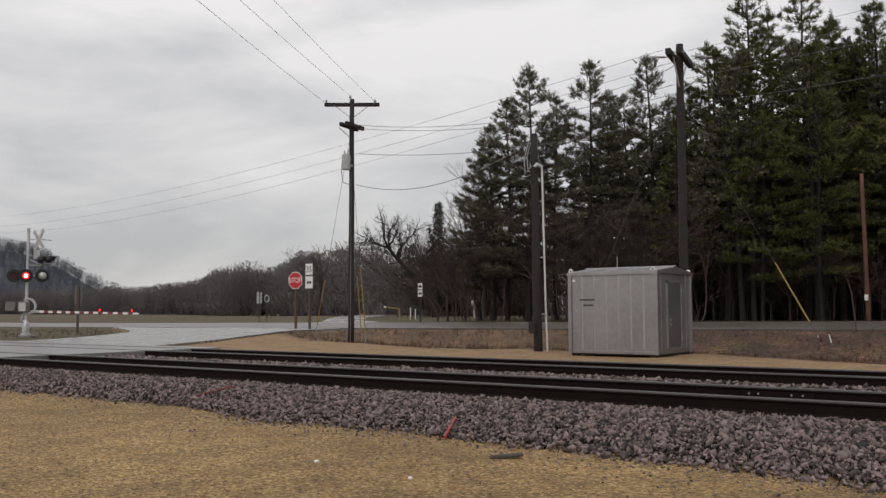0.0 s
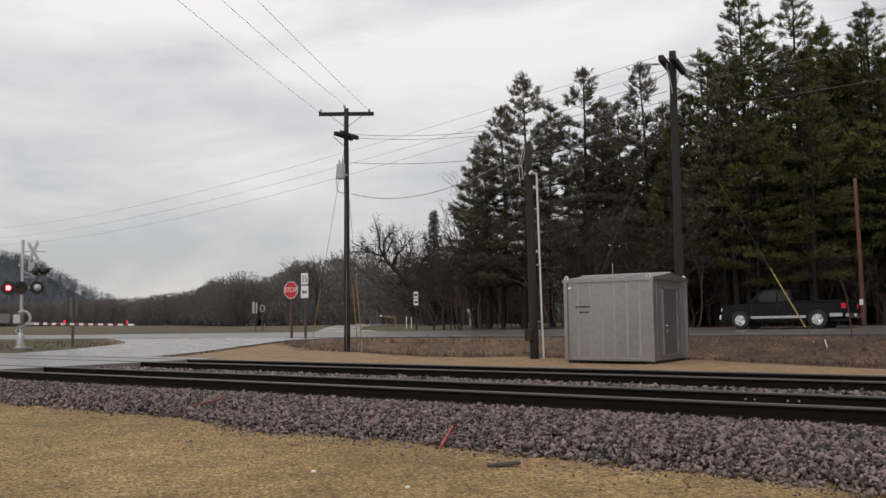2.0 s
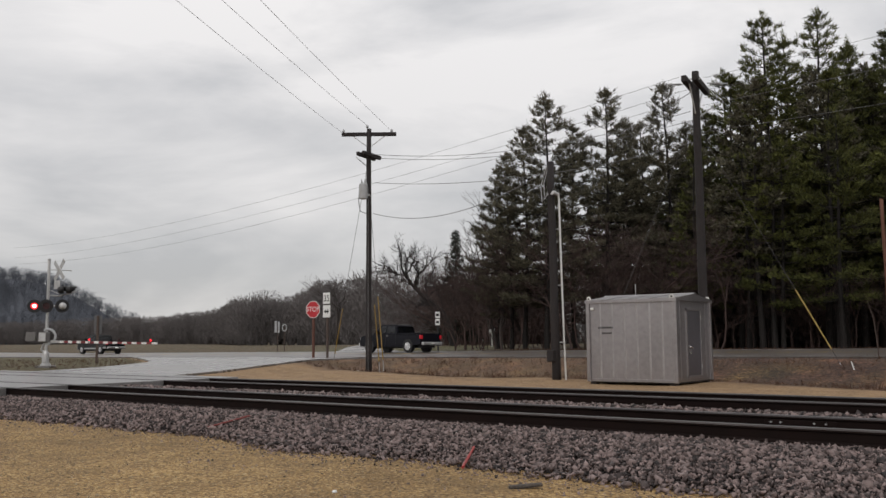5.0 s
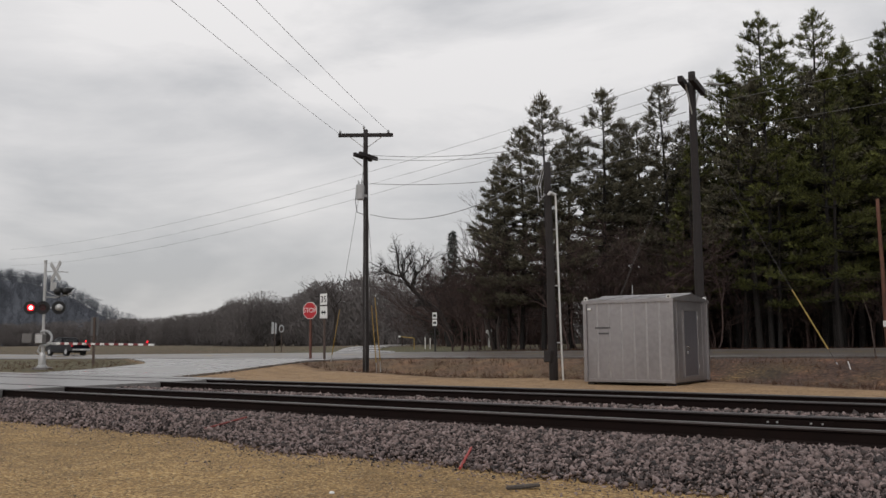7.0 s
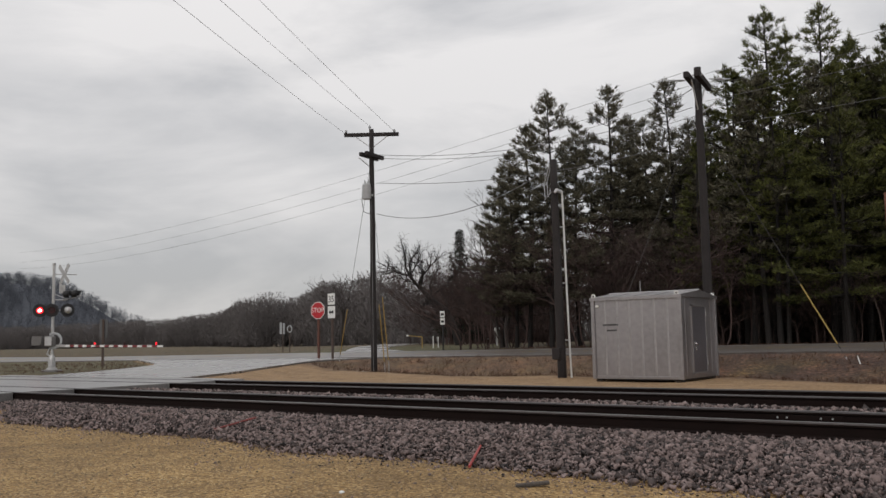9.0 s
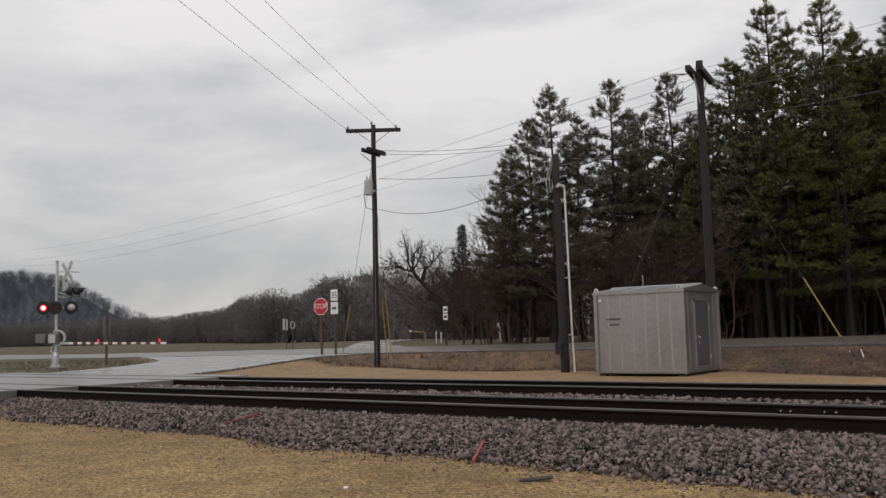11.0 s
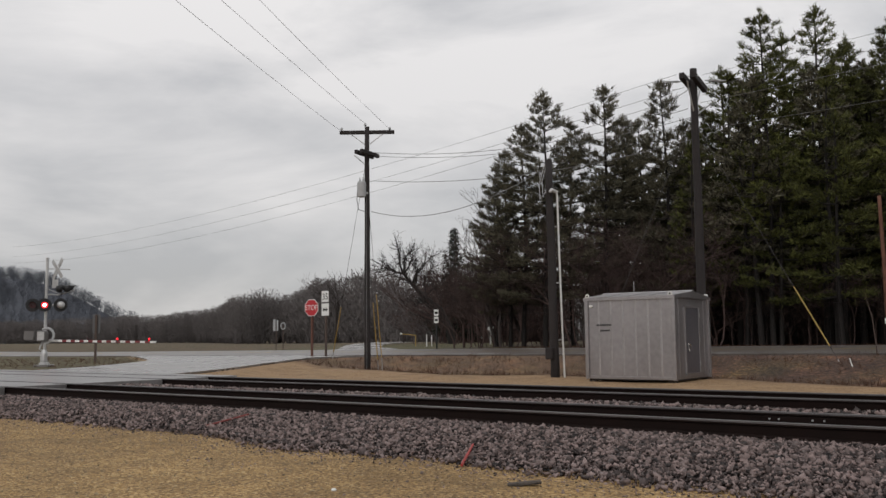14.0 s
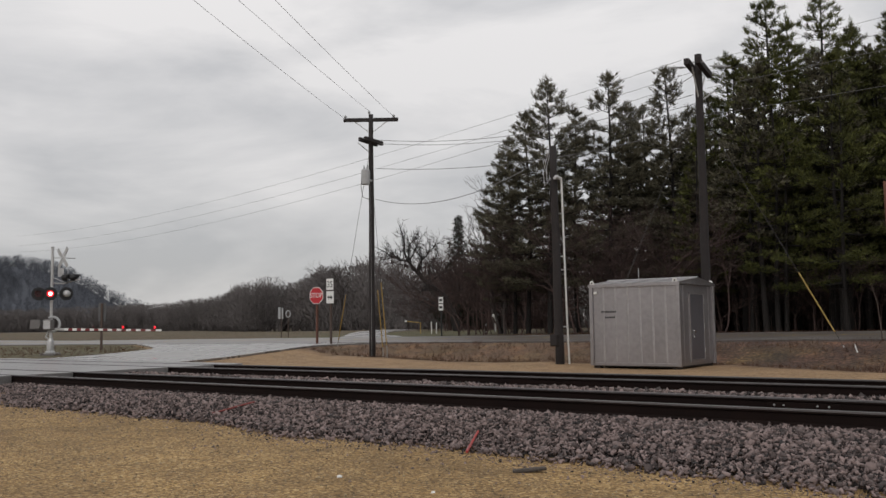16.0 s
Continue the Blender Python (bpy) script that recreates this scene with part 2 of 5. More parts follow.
def cross_z(x, y):
    if y < 17.2:
        return 0.485 - 0.10 * smooth(9.0, 2.0, y)
    v = along_highway(x, y)
    near = road_z(x, highway_y(x, 34.6)) - 0.004
    return 0.485 - 0.04 * math.sin(math.pi * min(1, (y - 17.2) / 17.0)) + (near - 0.485) * smooth(21.0, 34.6, v) - 0.06 * smooth(34.6, 35.2, v)


def ground_z(x, y):
    n = noise.noise((x * 0.23, y * 0.23, 0.0)) * 0.05 + noise.noise((x * 0.9, y * 0.9, 3.0)) * 0.018
    v = along_highway(x, y)
    if y < 20:
        z = 0.22 * smooth(9.0, 18.0, y) + n * (0.5 if y < 9 else 0.8)
    else:
        z = 0.22 + n
    edge = lerp_table(x, GRASS_EDGE)
    if x > -34:
        ditch = smooth(edge + 0.2, edge + 2.4, y) * (1 - smooth(30.8, 34.6, v))
        z -= 0.22 * ditch * smooth(-33, -24, x)
    if v < 46:
        z += (road_z(x, y) - 0.05 - z) * smooth(30.8, 34.5, v)
    else:
        z = 0.55 + n * 0.5 + (road_z(x, y) - 0.60) * (1 - smooth(46, 62, v)) + 0.42 * smooth(46, 60, v) * smooth(-105, -80, x) * (1 - smooth(-34, -22, x))
    if x < -30:
        z += 0.10 * smooth(-30, -36, x) * smooth(18, 22, y) * (1 - smooth(29, 34, v))
    c = on_cross_road(x, y) if 2 < y < 37 else -9
    if c > -2.5:
        z += (cross_z(x, y) - 0.07 - z) * smooth(-2.5, 0.2, c)
    if 9.9 < y < 17.2:
        z = min(z, 0.2)
    if 34.55 < v < 45.65:
        z = road_z(x, y) - 0.08
    return z


def grassy(x, y):
    """1 on dead grass, 0 on gravel."""
    n = noise.noise((x * 0.5, y * 0.5, 7.0)) * 0.9 + noise.noise((x * 2.1, y * 2.1, 9.0)) * 0.5
    if along_highway(x, y) > 40:
        return 1.0
    if y < 18:
        return 0.0 if x > -24 else smooth(1.0, 2.2, -on_cross_road(x, y) + n) * smooth(14, 18, y)
    if x < -33:
        return smooth(0.1, 0.7, -on_cross_road(x, y) + n * 0.4) * smooth(19.0, 21.5, y + n)
    return smooth(-0.5, 0.8, y - lerp_table(x, GRASS_EDGE) + n) * (1 - 0.22 * smooth(-14, -19, x) * (1 if along_highway(x, y) < 40 else 0))


def greenish(x, y):
    """Where the winter grass keeps some green: the island by the gate, the far verge and the fields."""
    v = along_highway(x, y)
    if v < 40:
        return 0.75 * smooth(-31, -35, x)
    return 0.45 + 0.5 * smooth(-62, -50, x) * (1 - smooth(-38, -34, x)) * (1 - smooth(58, 66, y))


def spaced(lo, fine_lo, fine_hi, hi, step):
    """Steps that are fine in the middle and grow towards the ends."""
    out = list(np.arange(fine_lo, fine_hi + 1e-6, step))
    s, v = step, fine_hi
    while v < hi:
        s *= 1.3
        v += s
        out.append(min(v, hi))
    s, v = step, fine_lo
    while v > lo:
        s *= 1.3
        v -= s
        out.insert(0, max(v, lo))
    return out


def build_ground():
    xs, ys = spaced(-4000, -56, 6, 4000, 0.4), spaced(-4000, 3, 47, 4000, 0.4)
    verts = [(x, y, ground_z(x, y)) for y in ys for x in xs]
    w = len(xs)
    faces = [(j * w + i, j * w + i + 1, (j + 1) * w + i + 1, (j + 1) * w + i) for j in range(len(ys) - 1) for i in range(w - 1)]
    me = from_arrays("ground", verts, faces, M_GROUND)
    for p in me.polygons:
        p.use_smooth = True
    at = me.attributes.new("grassy", "FLOAT", "POINT")
    at.data.foreach_set("value", [grassy(x, y) for y in ys for x in xs])
    at = me.attributes.new("sandy", "FLOAT", "POINT")
    at.data.foreach_set("value", [smooth(16, 18, y) for y in ys for x in xs])
    at = me.attributes.new("green", "FLOAT", "POINT")
    at.data.foreach_set("value", [greenish(x, y) for y in ys for x in xs])
    return tagged(new("ground", me), "tan gravel lot, dirt verge and dead brown grass", "ground", kind="structure")


def ground_material():
    m = bpy.data.materials.new("gravel_and_dead_grass")
    m.use_nodes = True
    nt = m.node_tree
    b = nt.nodes["Principled BSDF"]
    geo = nt.nodes.new("ShaderNodeNewGeometry")

    def nz(scale, detail=4, stretch=None):
        n = nt.nodes.new("ShaderNodeTexNoise")
        n.inputs["Scale"].default_value, n.inputs["Detail"].default_value = scale, detail
        nt.links.new(geo.outputs["Position"], n.inputs["Vector"])
        return n.outputs["Fac"]

    def ramp(src, stops):
        r = nt.nodes.new("ShaderNodeValToRGB")
        while len(r.color_ramp.elements) < len(stops):
            r.color_ramp.elements.new(0.5)
        for e, (p, c) in zip(r.color_ramp.elements, stops):
            e.position, e.color = p, (*c, 1)
        nt.links.new(src, r.inputs["Fac"])
        return r.outputs["Color"]

    def mix(fac, a, b2, mode="MIX", f=0.5):
        mx = nt.nodes.new("ShaderNodeMix")
        mx.data_type, mx.blend_type = "RGBA", mode
        if fac is None:
            mx.inputs[0].default_value = f
        else:
            nt.links.new(fac, mx.inputs[0])
        nt.links.new(a, mx.inputs[6])
        nt.links.new(b2, mx.inputs[7])
        return mx.outputs[2]
    vor = nt.nodes.new("ShaderNodeTexVoronoi")
    vor.inputs["Scale"].default_value = 38
    nt.links.new(geo.outputs["Position"], vor.inputs["Vector"])
    sep = nt.nodes.new("ShaderNodeSeparateColor")
    nt.links.new(vor.outputs["Color"], sep.inputs[0])
    pebbles = ramp(sep.outputs[0], [(0.0, (0.095, 0.055, 0.020)), (0.35, (0.255, 0.160, 0.062)), (0.75, (0.355, 0.235, 0.098)), (1.0, (0.52, 0.39, 0.21))])
    worn = ramp(nz(0.28, 5), [(0.36, (0.80, 0.75, 0.66)), (0.62, (1.12, 1.08, 1.0))])
    patch = mix(None, ramp(nz(1.6, 6), [(0.35, (0.70, 0.68, 0.66)), (0.62, (1.12, 1.12, 1.12))]), ramp(nz(13, 5), [(0.32, (0.62, 0.58, 0.52)), (0.52, (1.08, 1.08, 1.08))]), "MULTIPLY", 1.0)
    gravel = mix(None, mix(None, pebbles, worn, "MULTIPLY", 1.0), patch, "MULTIPLY", 0.8)
    grass = ramp(nz(9, 6), [(0.3, (0.029, 0.016, 0.011)), (0.5, (0.082, 0.048, 0.033)), (0.68, (0.180, 0.112, 0.075))])
    green = ramp(nz(0.5, 4), [(0.42, (1.0, 0.86, 0.78)), (0.70, (0.86, 0.98, 0.60))])
    grass = mix(None, grass, green, "MULTIPLY", 0.9)
    grass = mix(None, grass, ramp(nz(0.8, 6), [(0.36, (0.52, 0.50, 0.50)), (0.52, (0.95, 0.92, 0.90)), (0.66, (1.75, 1.55, 1.30))]), "MULTIPLY", 0.85)
    lush = ramp(nz(6, 6), [(0.3, (0.034, 0.034, 0.013)), (0.5, (0.082, 0.077, 0.030)), (0.7, (0.155, 0.138, 0.060))])
    att3 = nt.nodes.new("ShaderNodeAttribute")
    att3.attribute_name = "green"
    grass = mix(att3.outputs["Fac"], grass, lush)
    sand = ramp(nz(11, 6), [(0.3, (0.20, 0.122, 0.060)), (0.5, (0.30, 0.190, 0.095)), (0.7, (0.40, 0.27, 0.150))])
    sand = mix(None, sand, patch, "MULTIPLY", 0.7)
    att2 = nt.nodes.new("ShaderNodeAttribute")
    att2.attribute_name = "sandy"
    gravel = mix(att2.outputs["Fac"], gravel, sand)
    att = nt.nodes.new("ShaderNodeAttribute")
    att.attribute_name = "grassy"
    nt.links.new(mix(att.outputs["Fac"], gravel, grass), b.inputs["Base Color"])
    b.inputs["Roughness"].default_value = 0.85
    bp = nt.nodes.new("ShaderNodeBump")
    bp.inputs["Strength"].default_value, bp.inputs["Distance"].default_value = 0.7, 0.02
    nt.links.new(vor.outputs["Distance"], bp.inputs["Height"])
    bp2 = nt.nodes.new("ShaderNodeBump")
    bp2.inputs["Strength"].default_value, bp2.inputs["Distance"].default_value = 0.6, 0.06
    nt.links.new(nz(7, 6), bp2.inputs["Height"])
    nt.links.new(bp.outputs[0], bp2.inputs["Normal"])
    nt.links.new(bp2.outputs[0], b.inputs["Normal"])
    return m


M_NEEDLE = material("pine_needles", (0.064, 0.059, 0.046), 0.8, scale=0.16, fine=2, bump=0, island=0.3, var=(0.55, 1.6), tint=(0.100, 0.093, 0.062), spec=0.2)
M_GREENPINE = material("green_pine_needles", (0.036, 0.040, 0.022), 0.8, scale=0.22, fine=1.5, bump=0, island=0.25, var=(0.5, 1.6), tint=(0.084, 0.090, 0.026), spec=0.2)
M_SPRUCE = material("spruce_needles", (0.022, 0.028, 0.018), 0.75, scale=0.5, fine=3, bump=0, island=0.35, var=(0.6, 1.4), spec=0.25)
M_BARK = material("dark_pine_bark", (0.0105, 0.008, 0.0072), 0.9, scale=1.5, fine=12, bump=0.6, dist=0.04, var=(0.6, 1.5))
M_DULL = material("dull_grey_sign_back", (0.13, 0.13, 0.135), 0.6, 0.2, scale=5, fine=60, bump=0.05, var=(0.8, 1.15))
M_TWIG = material("bare_grey_brown_twigs", (0.044, 0.036, 0.033), 0.9, scale=0.6, fine=5, bump=0, island=0.3, var=(0.7, 1.4))
M_OAK = material("dark_oak_bark", (0.018, 0.015, 0.014), 0.9, scale=0.8, fine=8, bump=0, island=0.2, var=(0.7, 1.4))
M_REDTWIG = material("reddish_bare_brush", (0.056, 0.034, 0.030), 0.9, scale=0.6, fine=5, bump=0, island=0.3, var=(0.6, 1.5))
# twig colour lightened to carry the distance haze, which has no volume
M_HAZETWIG = material("far_bare_woods_hazed", (0.142, 0.130, 0.128), 0.95, scale=0.06, fine=0.8, bump=0, island=0.2, var=(0.75, 1.25), spec=0.1)
# blue-grey of the bluff is aerial haze mixed into the base colour
M_HAZEHILL = material("far_hillside_hazed", (0.102, 0.110, 0.128), 0.95, scale=0.02, fine=0.3, bump=0, island=0.12, var=(0.78, 1.22), spec=0.1)
M_STRAW = material("dead_grass_blades", (0.092, 0.052, 0.034), 0.85, scale=0.5, fine=5, bump=0, island=0.5, var=(0.45, 1.5), spec=0.2)
M_PEBBLE = material("tan_pebbles", (0.20, 0.145, 0.075), 0.8, scale=3, fine=60, bump=0, island=0.85, var=(0.35, 1.9), tint=(0.22, 0.175, 0.11))
M_GROUND = ground_material()
build_ground()


# ---- roads ----
def sheet(name, rows, mat, label, category):
    """A paved strip with a thickness of 6 cm, given as rows of left and right places with heights."""
    bm = bmesh.new()
    n = 8
    tops = []
    for (x0, y0), (x1, y1), zf in rows:
        tops.append([bm.verts.new((x0 + (x1 - x0) * k / n, y0 + (y1 - y0) * k / n, zf(x0 + (x1 - x0) * k / n, y0 + (y1 - y0) * k / n))) for k in range(n + 1)])
    for a, b in zip(tops, tops[1:]):
        for k in range(n):
            bm.faces.new((a[k], a[k + 1], b[k + 1], b[k]))
    bmesh.ops.recalc_face_normals(bm, faces=bm.faces[:])
    if bm.faces[0].normal.z < 0:
        bmesh.ops.reverse_faces(bm, faces=bm.faces[:])
    r = bmesh.ops.extrude_face_region(bm, geom=bm.faces[:])
    bmesh.ops.translate(bm, vec=(0, 0, -0.12), verts=[v for v in r["geom"] if isinstance(v, bmesh.types.BMVert)])
    bmesh.ops.recalc_face_normals(bm, faces=bm.faces[:])
    return single(name, bm, mat, label, category, kind="structure")


def build_roads():
    hx = [-1500, -700, -300, -160, -110] + list(range(-91, 33, 6)) + [60, 120, 300, 900]
    sheet("road", [((x, highway_y(x, 34.6)), (x, highway_y(x, 45.4)), road_z) for x in hx], M_HIGH, "damp grey asphalt highway beside the railway", "road")
    cy = [17.3, 18.5, 20, 22, 24, 26, 28, 30, 31.5, 33, 34.5, 36, 37.5]
    sheet("road_crossing", [((lerp_table(y, LEFT_EDGE), y), (lerp_table(y, RIGHT_EDGE), y), cross_z) for y in cy], M_PAVE, "wet pale asphalt side road from the crossing to the highway", "road")
    sheet("road_approach", [((lerp_table(y, LEFT_EDGE), y), (lerp_table(y, RIGHT_EDGE), y), cross_z) for y in (2.0, 4, 6, 8, 9.7)], M_PAVE, "wet pale asphalt side road before the tracks", "road")
    far = [(-42.5, 46.6, 4.0), (-44.5, 50, 3.0), (-47, 52.5, 2.4), (-49, 54.5, 2.1), (-52.5, 59, 2.1), (-56, 64, 2.2), (-65, 76, 2.5), (-74.5, 89, 2.8), (-81, 98, 3.0)]
    sheet("road_beyond", [((x - w, y), (x + w, y), lambda x, y: ground_z(x, y) + 0.05) for x, y, w in far], M_PAVE, "wet pale side road beyond the highway", "road")
    for v, mat, w, nm in ((35.9, M_LINE, 0.12, "white edge line"), (39.85, M_YLINE, 0.1, "yellow centre line"), (40.1, M_YLINE, 0.1, "yellow centre line"), (44.0, M_LINE, 0.12, "white edge line")):
        bm = bmesh.new()
        cuts = [-1500, -700, -300, -160, -110] + list(range(-91, 33, 6)) + [60, 120, 300, 900]
        for a, b in zip(cuts, cuts[1:]):
            if v < 36 and -56 < (a + b) / 2 < -29:
                continue
            bm.faces.new([bm.verts.new((x, highway_y(x, u), road_z(x, highway_y(x, u)) + 0.006)) for x, u in ((a, v), (b, v), (b, v + w), (a, v + w))])
        single("road_line", bm, mat, "worn " + nm + " painted on the highway", "road marking", kind="structure")


build_roads()


# ---- the railway ----
def rail_outline(y):
    p = [(-.0375, .18), (-.0375, .163), (-.0375, .145), (-.012, .13), (-.009, .035), (-.07, .018), (-.075, 0), (.075, 0), (.07, .018), (.009, .035), (.012, .13), (.0375, .145), (.0375, .163), (.0375, .18), (.028, .186), (-.028, .186)]
    return [(y + a, RAIL_TOP - 0.186 + b) for a, b in p]


def build_track(y0, y1, label):
    tr = thing("railway_track", pose(0, 0, 0), label, "railway track", "railway tracks")
    for y in (y0, y1):
        bm = prism(rail_outline(y), 0, -420, 90)
        ob = part("rail", bm, [M_RAIL, M_RAILTOP], tr)
        for p in ob.data.polygons:
            if p.center.z > RAIL_TOP - 0.02 and abs(p.normal.x) < 0.5:
                p.material_index = 1
    tie = mesh_of("tie", box(-.115, .115, -1.3, 1.3, -.17, 0, 0.012), M_TIE)
    yc = (y0 + y1) / 2
    for i in range(130):
        x = -52 + i * 0.5
        if not -33.0 < x < -20.2:
            part("tie", tie, M_TIE, tr, m=pose(x + random.uniform(-.03, .03), yc + random.uniform(-.04, .04), RAIL_TOP - 0.186 - 0.004, 0, 0, random.uniform(-1, 1)))
    return tr


near_track = build_track(RAILS[0], RAILS[1], "dark rusty rails on timber ties beside the gravel lot")
far_track = build_track(RAILS[2], RAILS[3], "dark rusty rails on timber ties beside the equipment house")


def joint_bars(tr, x, y, side):
    bar = part("joint_bar", box(x - 0.45, x + 0.45, y + side * 0.012, y + side * 0.032, RAIL_TOP - 0.135, RAIL_TOP - 0.06, 0.006), M_RAIL, tr, "rusty steel joint bar")
    for dx in (-0.36, -0.24, 0.18, 0.32):
        part("bolt", tube([(x + dx, y + side * 0.03, RAIL_TOP - 0.095), (x + dx, y + side * 0.06, RAIL_TOP - 0.095)], 0.012, 6), M_GALV, bar)


joint_bars(near_track, -3.37, RAILS[1], -1)


def bed_edge(x):
    """Where the ballast meets the lot."""
    return 8.75 + 0.35 * noise.noise((x * 0.35, 0, 5)) + 0.22 * noise.noise((x * 1.4, 0, 15)) + (0.55 if x < -11 else 0.55 * smooth(-9, -11, x)) - 0.9 * smooth(-4.5, 0, x)


def bed_top(x, y):
    """The height of the ballast across the two tracks."""
    lo = bed_edge(x)
    if y < 10.25:
        z = 0.30 * smooth(lo - 0.25, 10.3, y) ** 0.9
    elif y < 17.0:
        z = 0.30
        if 12.9 < y < 14.1:
            z = 0.30 + 0.11 * math.sin((y - 12.9) / 1.2 * math.pi)
    else:
        z = 0.30 - 0.12 * smooth(16.9, 18.2, y)
    return z


def build_bed(x0, x1):
    bm = bmesh.new()
    xs = np.arange(x0, x1 + 0.01, 0.5) if x1 - x0 < 80 else np.linspace(x0, x1, 60)
    ys = np.linspace(7.6, 18.4, 44)
    grid = [[bm.verts.new((x, y, bed_top(x, y) + 0.012 * noise.noise((x * 3, y * 3, 1)) - 0.08 * (1 - smooth(0.03, 0.18, bed_top(x, y))) - (0.08 if y < 7.9 or y > 18.2 else 0))) for y in ys] for x in xs]
    for a, b in zip(grid, grid[1:]):
        for k in range(len(ys) - 1):
            bm.faces.new((a[k], b[k], b[k + 1], a[k + 1]))
    return single("ballast_bed", bm, M_BEDSHADE, "crushed stone bed under the railway tracks, darkened as shade between stones", "ballast", kind="structure", smooth=True)


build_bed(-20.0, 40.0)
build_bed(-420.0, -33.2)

# crossing panels between and beside the rails
def build_panels():
    ob = tagged(new("pavement_crossing"), "wet grey concrete panels laid between the rails", "crossing surface", kind="structure")
    for a, b in ((9.7, 10.56), (10.74, 12.06), (12.24, 14.76), (14.94, 16.26), (16.44, 17.28)):
        for i in range(5):
            x = -33.2 + 2.6 * i
            part("panel", box(x, x + 2.585, a, b, 0.2, 0.488, 0.01), M_PANEL, ob)


build_panels()


# ---- the equipment house ----
def build_house():
    W, D, HT = 2.675, 2.58, 2.325
    h = thing("equipment_house", pose(-11.18, 25.16, 0.235), "weathered grey aluminium signal equipment house on the dirt verge", "equipment house")
    # frame coloured black to stand in for the shadow gap under the house
    part("base_frame", box(-W / 2 + .03, W / 2 - .03, -D / 2 + .03, D / 2 - .03, 0.0, 0.09, 0.01), M_BLACK, h)
    for sx in (-1, 1):
        for sy in (-1, 1):
            part("foot", box(sx * (W / 2 - .12) - .1, sx * (W / 2 - .12) + .1, sy * (D / 2 - .12) - .1, sy * (D / 2 - .12) + .1, -0.1, 0.02, 0.01), M_TIE, h)
    part("body", box(-W / 2, W / 2, -D / 2, D / 2, 0.045, HT, 0.008), M_ALU, h)
    for sx in (-1, 1):
        for sy in (-1, 1):
            part("corner_trim", box(sx * W / 2 - .055, sx * W / 2 + .055, sy * D / 2 - .055, sy * D / 2 + .055, 0.03, HT + .01, 0.012), M_ALU, h)
    for k in range(1, 7):
        x = -W / 2 + W * k / 7
        part("panel_rib", prism([(x - .035, -D / 2 + .002), (x - .016, -D / 2 - .012), (x + .016, -D / 2 - .012), (x + .035, -D / 2 + .002)], 2, 0.14, HT - .02), M_SEAM, h)
        part("panel_rib", prism([(x - .035, D / 2 - .002), (x - .014, D / 2 + .015), (x + .014, D / 2 + .015), (x + .035, D / 2 - .002)], 2, 0.14, HT - .02), M_ALU, h)
    part("sill_trim", box(-W / 2 - .02, W / 2 + .02, -D / 2 - .03, -D / 2 + .02, 0.035, 0.12, 0.008), M_ALU, h)
    # low gabled roof with a drip edge; the ridge runs along the tracks
    o = 0.075
    roof = prism([(-D / 2 - o, HT - .03), (-D / 2 - o, HT + .06), (0, HT + .215), (D / 2 + o, HT + .06), (D / 2 + o, HT - .03), (D / 2, HT - .03), (D / 2, HT + .0), (-D / 2, HT + .0), (-D / 2, HT - .03)], 0, -W / 2 - o, W / 2 + o)
    rf = part("roof", roof, M_ALU, h, "low-pitched aluminium roof with drip edge")
    part("ridge_cap", prism([(-.12, HT + .195), (0, HT + .228), (.12, HT + .195), (.12, HT + .21), (0, HT + .245), (-.12, HT + .21)], 0, -W / 2 - o - .01, W / 2 + o + .01), M_ALU, rf)
    for k in range(1, 4):
        x = -W / 2 + W * k / 4
        part("seam", prism([(-D / 2 - o, HT + .055), (-D / 2 - o, HT + .072), (0, HT + .23), (0, HT + .21)], 0, x - .008, x + .008), M_ALU, rf)
    for sx in (-1, 1):
        for sy in (-1, 1):
            bm = prism([(-.075, 0), (.075, 0), (.06, .15), (.03, .19), (-.03, .19), (-.06, .15)], 1, -.012, .012)
            bmesh.ops.translate(bm, vec=(sx * (W / 2 - .06), sy * (D / 2 + .062), HT - .02), verts=bm.verts)
            lug = part("lifting_lug", bm, M_CONDUIT, h, "pale steel lifting lug")
            part("lug_hole", tube([(sx * (W / 2 - .06), sy * (D / 2 + .062) - .014, HT + .1), (sx * (W / 2 - .06), sy * (D / 2 + .062) + .014, HT + .1)], .028, 10), M_BLACK, lug)
    # door in the gable end
    x = W / 2
    for y0, y1, z0, z1 in ((-.56, -.49, .15, 2.12), (.49, .56, .15, 2.12), (-.56, .56, 2.05, 2.12), (-.56, .56, .13, .2)):
        part("door_frame", box(x - .01, x + .035, y0, y1, z0, z1, .006), M_ALU, h)
    door = part("door", box(x - .02, x + .022, -.485, .485, .205, 2.045, .008), M_ALU2, h, "darker mill-finish aluminium door")
    for zz in (.45, 1.15, 1.85):
        part("hinge", tube([(x + .04, .5, zz - .06), (x + .04, .5, zz + .06)], .014, 8), M_GALV, door)
    part("handle", box(x + .03, x + .045, -.415, -.37, .90, 1.06, .006), M_CHROME, door, "bright steel latch plate")
    part("lever", tube([(x + .04, -.39, 1.02), (x + .085, -.39, 1.02), (x + .085, -.30, .96)], .014, 8), M_CHROME, door)
    part("padlock", box(x + .05, x + .085, -.43, -.37, .82, .9, .01), M_CHROME, door)
    for y0, y1 in ((-1.28, -.62), (.62, 1.28)):
        part("end_rib", box(x - .005, x + .014, (y0 + y1) / 2 - .02, (y0 + y1) / 2 + .02, .14, HT - .02, .004), M_ALU, h)
    part("wall_lamp", box(-W / 2 + .10, -W / 2 + .20, -D / 2 - .07, -D / 2, 2.10, 2.17, .012), M_WHITE, h, "small white lamp on the corner")
